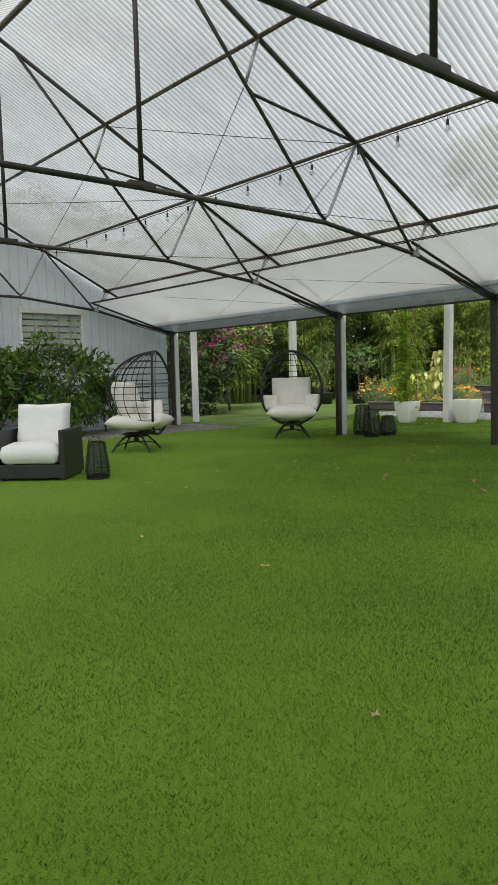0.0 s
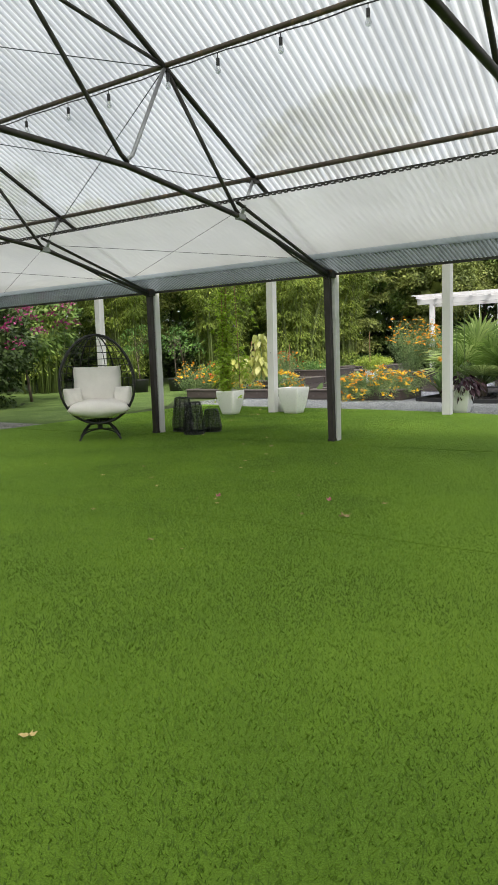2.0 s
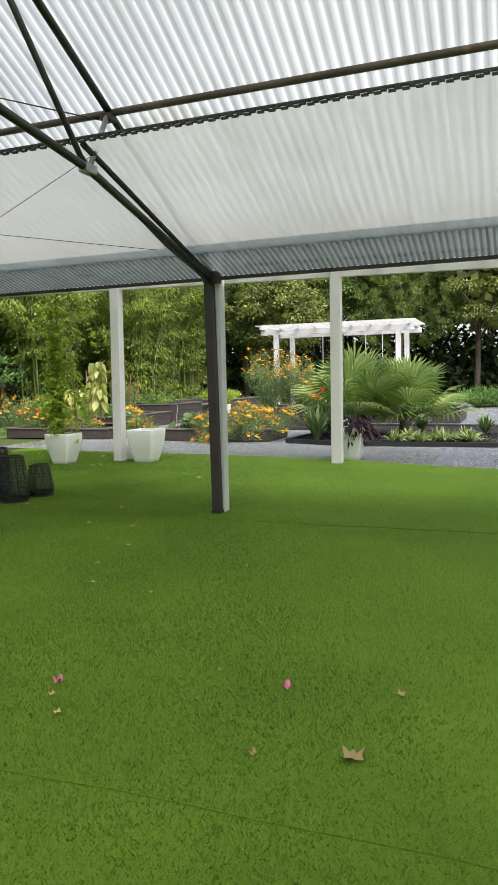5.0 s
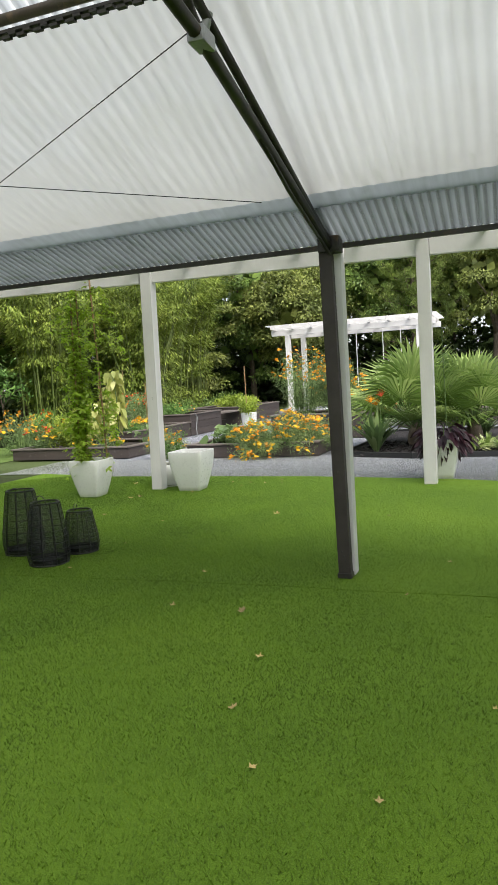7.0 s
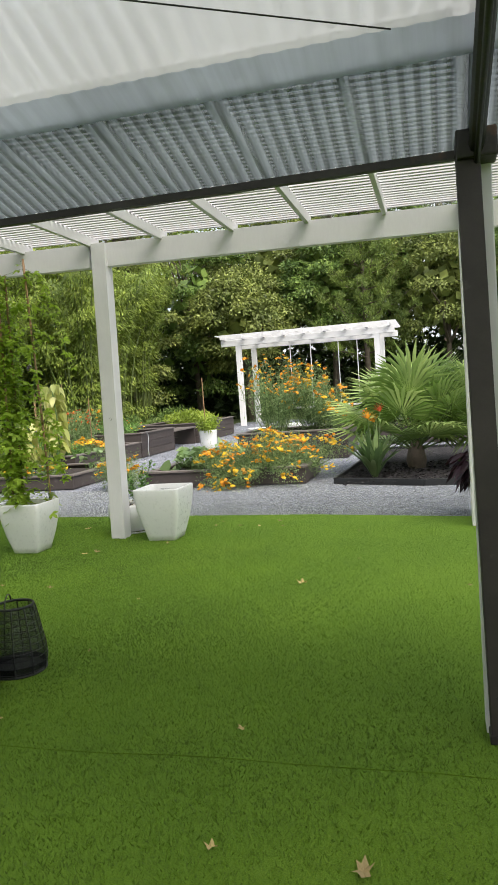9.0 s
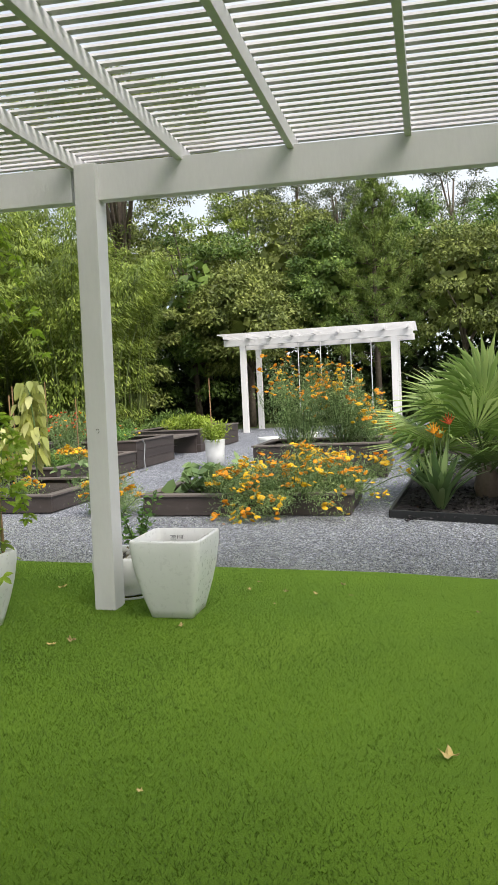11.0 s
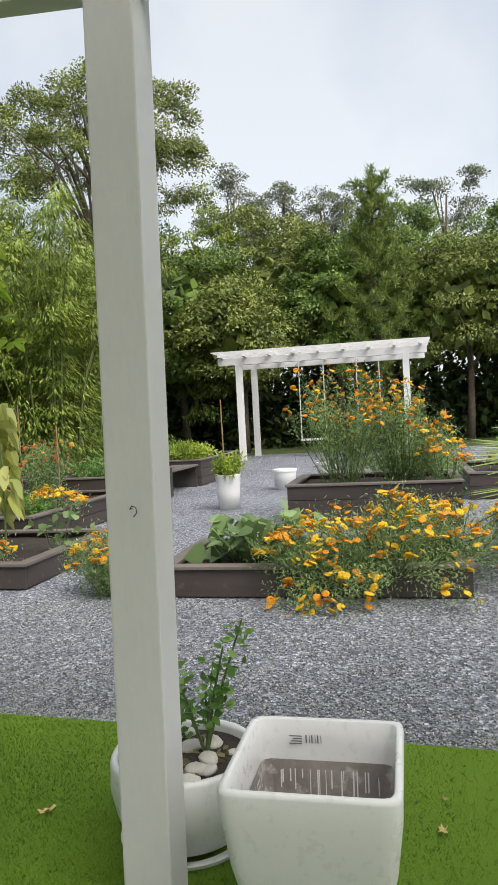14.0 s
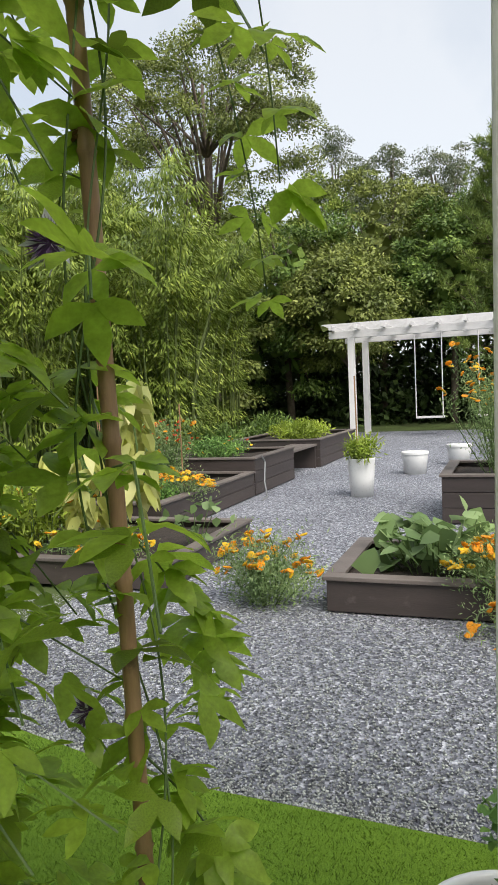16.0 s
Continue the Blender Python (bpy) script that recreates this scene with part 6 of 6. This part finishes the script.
o.name = "bougainvillea_spray"
tagged(o, "pink bougainvillea spray over a shrub", "flowers")
ba = thing("banana_plant", (5.2, 14.6, -0.02), 0, "banana plant with broad bright green leaves", "plant")
bm = bmesh.new()
tube(bm, [(0, 0, 0), (0.02, 0, 1.6)], [0.11, 0.07], 10)
part("stem", bm, M_STEM, ba, smooth=True)
for k in range(9):
    a = 0.7 * k
    V, F = [], []
    for q in range(7):
        s = q / 6
        c = Vector((math.cos(a), math.sin(a), 0)) * (1.2 * s * s + 0.1) + Vector((0, 0, 1.5 + 1.9 * s - 1.0 * s * s))
        w = 0.3 * math.sin(math.pi * min(1, s + 0.08)) + 0.01
        sd = Vector((-math.sin(a), math.cos(a), 0))
        V += [tuple(c - sd * w + Vector((0, 0, 0.08))), tuple(c), tuple(c + sd * w + Vector((0, 0, 0.08)))]
    for q in range(6):
        b = 3 * q
        F += [(b, b + 1, b + 4, b + 3), (b + 1, b + 2, b + 5, b + 4)]
    link_mesh("leaf", raw_mesh("leaf", V, F), M_BANANA, ba)
for x, y in ((10.4, 13.2), (12.1, 12.5), (11.2, 12.2)):
    tree((x, y, 0.38), 1.9, (0.65, 0.65, 0.7), 1.25, 0.13, M_HERB, 20, 15, 0.22, "slender young tree growing in a nursery pot", name="young_tree", trunk_r=0.02, hang=0.2, limbs=8, width=0.35, low=-0.7, group="potted trees")

# ---- loose leaves, gravel stones and turf fibres ----
M_DRY = mat("dry_tan_leaf", (0.62, 0.47, 0.22), 0.3, 20, 60, 0.8, rand=0.4)
M_PINKPETAL = mat("pink_fallen_petal", (0.7, 0.22, 0.32), 0.2, 20, 60, 0.7)


def fallen(points, curl):
    bm = bmesh.new()
    vs = []
    n = 14
    c = bm.verts.new((0, 0, 0.006))
    for j in range(n):
        a = 2 * math.pi * j / n
        r = points[j % len(points)]
        vs.append(bm.verts.new((r * math.cos(a), r * 0.75 * math.sin(a), 0.003 + curl * r * r * (1 + math.sin(3 * a)))))
    for j in range(n):
        bm.faces.new((c, vs[j], vs[(j + 1) % n]))
    me = bpy.data.meshes.new("fallen_leaf")
    bm.to_mesh(me)
    bm.free()
    return me


LEAF_ME = [fallen((1.0, 0.5, 0.8, 0.45, 0.9, 0.55, 0.7), 0.35), fallen((0.9, 0.7, 0.5, 0.62, 0.8, 0.5, 0.3), 0.5)]
for me in LEAF_ME:
    me.materials.append(M_DRY)
PETAL_ME = fallen((1.0, 0.85, 0.9, 0.7, 0.95), 0.6)
PETAL_ME.materials.append(M_PINKPETAL)
SPOTS = [(-0.83, 0.44, 0.05), (2.1, 1.17, 0.05), (-3.9, -2.16, 0.06), (3.1, 3.27, 0.055), (3.03, 3.36, 0.032), (3.43, 2.71, 0.035), (4.23, 2.22, 0.03), (4.44, 1.84, 0.036), (4.19, 2.0, 0.03), (4.2, 3.94, 0.04), (4.26, 2.49, 0.03), (-5.9, -0.4, 0.03), (-4.6, 0.9, 0.03)]
rnd = random.Random(5)
for k in range(70):
    s = rnd.random()
    SPOTS.append((-8 + 12.3 * s + rnd.uniform(-0.5, 0.5), -3.5 + 6.5 * s + rnd.uniform(-4.0, 3.0), rnd.uniform(0.012, 0.032)))
for k, (x, y, r) in enumerate(SPOTS):
    if x > turf_edge(y) - 0.1 or y > 6.2:
        continue
    o = tagged(new("fallen_leaf", LEAF_ME[k % 2]), "dry tan leaf lying on artificial turf", "leaf", "fallen leaves")
    o.matrix_basis = pose(x, y, 0.014, 0, 0, 73 * k) @ Matrix.Scale(r, 4)
for x, y in ((-3.71, -0.88), (-3.47, -1.8)):
    o = tagged(new("fallen_petal", PETAL_ME), "pink flower petal lying on artificial turf", "petal", "fallen petals")
    o.matrix_basis = pose(x, y, 0.014, 0, 0, 40 * x) @ Matrix.Scale(0.028, 4)

M_CHIP = mat("grey_gravel_chip", (0.37, 0.39, 0.43), 0.25, 8, 60, 0.8, 0, 0.2, island=0.78)
n_ = 60000
Y = RNG.uniform(-1.5, 7.4, n_)
E0 = turf_edge(Y)
X = E0 + 0.01 + RNG.uniform(0, 1, n_) ** 1.8 * (7.4 - E0)
S_ = RNG.uniform(0.0035, 0.008, n_)
base = np.array([(1, 0, 0), (-1, 0, 0), (0, 1, 0), (0, -1, 0), (0, 0, 0.75), (0, 0, -0.75)], float)
fc = np.array([(0, 2, 4), (2, 1, 4), (1, 3, 4), (3, 0, 4), (2, 0, 5), (1, 2, 5), (3, 1, 5), (0, 3, 5)])
V = base[None] * RNG.uniform(0.6, 1.35, (n_, 6, 1)) + RNG.normal(size=(n_, 6, 3)) * 0.15
ang = RNG.uniform(0, 6.28, n_)
ca, sa = np.cos(ang)[:, None], np.sin(ang)[:, None]
V = np.stack([V[..., 0] * ca - V[..., 1] * sa, V[..., 0] * sa + V[..., 1] * ca, V[..., 2]], -1) * S_[:, None, None]
V += np.stack([X, Y, -0.008 + S_ * 0.3], 1)[:, None, :]
F = (np.arange(n_)[:, None, None] * 6 + fc[None]).reshape(-1, 3)
o = link_mesh("gravel_chips", raw_mesh("gravel_chips", V.reshape(-1, 3), F), M_CHIP)
tagged(o, "loose grey crushed gravel chips", "gravel", kind="stuff")

M_FIBRE = leafy("turf_fibre", (0.125, 0.235, 0.016), (0.23, 0.37, 0.042), 0.25, 0.5, 0.35)
n_ = 640000
s = RNG.uniform(0, 1, n_) * 18.0
across = RNG.normal(size=n_) * 1.35
ux, uy = 0.82, 0.572
X, Y = -9.4 + ux * s - uy * across, -4.9 + uy * s + ux * across
keep = (X < turf_edge(Y) - 0.01) & (Y < 6.4)
X, Y = X[keep], Y[keep]
n_ = len(X)
g = RNG.uniform(0, 6.28, n_)
hh = RNG.uniform(0.007, 0.016, n_)
lean = RNG.uniform(0, 6.28, n_)
w = RNG.uniform(0.0012, 0.0026, n_)
B = np.stack([X, Y, np.zeros(n_)], 1)
sd = np.stack([np.cos(g) * w, np.sin(g) * w, np.zeros(n_)], 1)
tip = B + np.stack([np.cos(lean) * hh * 0.7, np.sin(lean) * hh * 0.7, hh], 1)
V = np.stack([B - sd, B + sd, tip], 1).reshape(-1, 3)
o = link_mesh("turf_pile", raw_mesh("turf_pile", V, np.arange(3 * n_).reshape(-1, 3)), M_FIBRE)
tagged(o, "short green plastic turf fibres", "turf pile", kind="stuff")
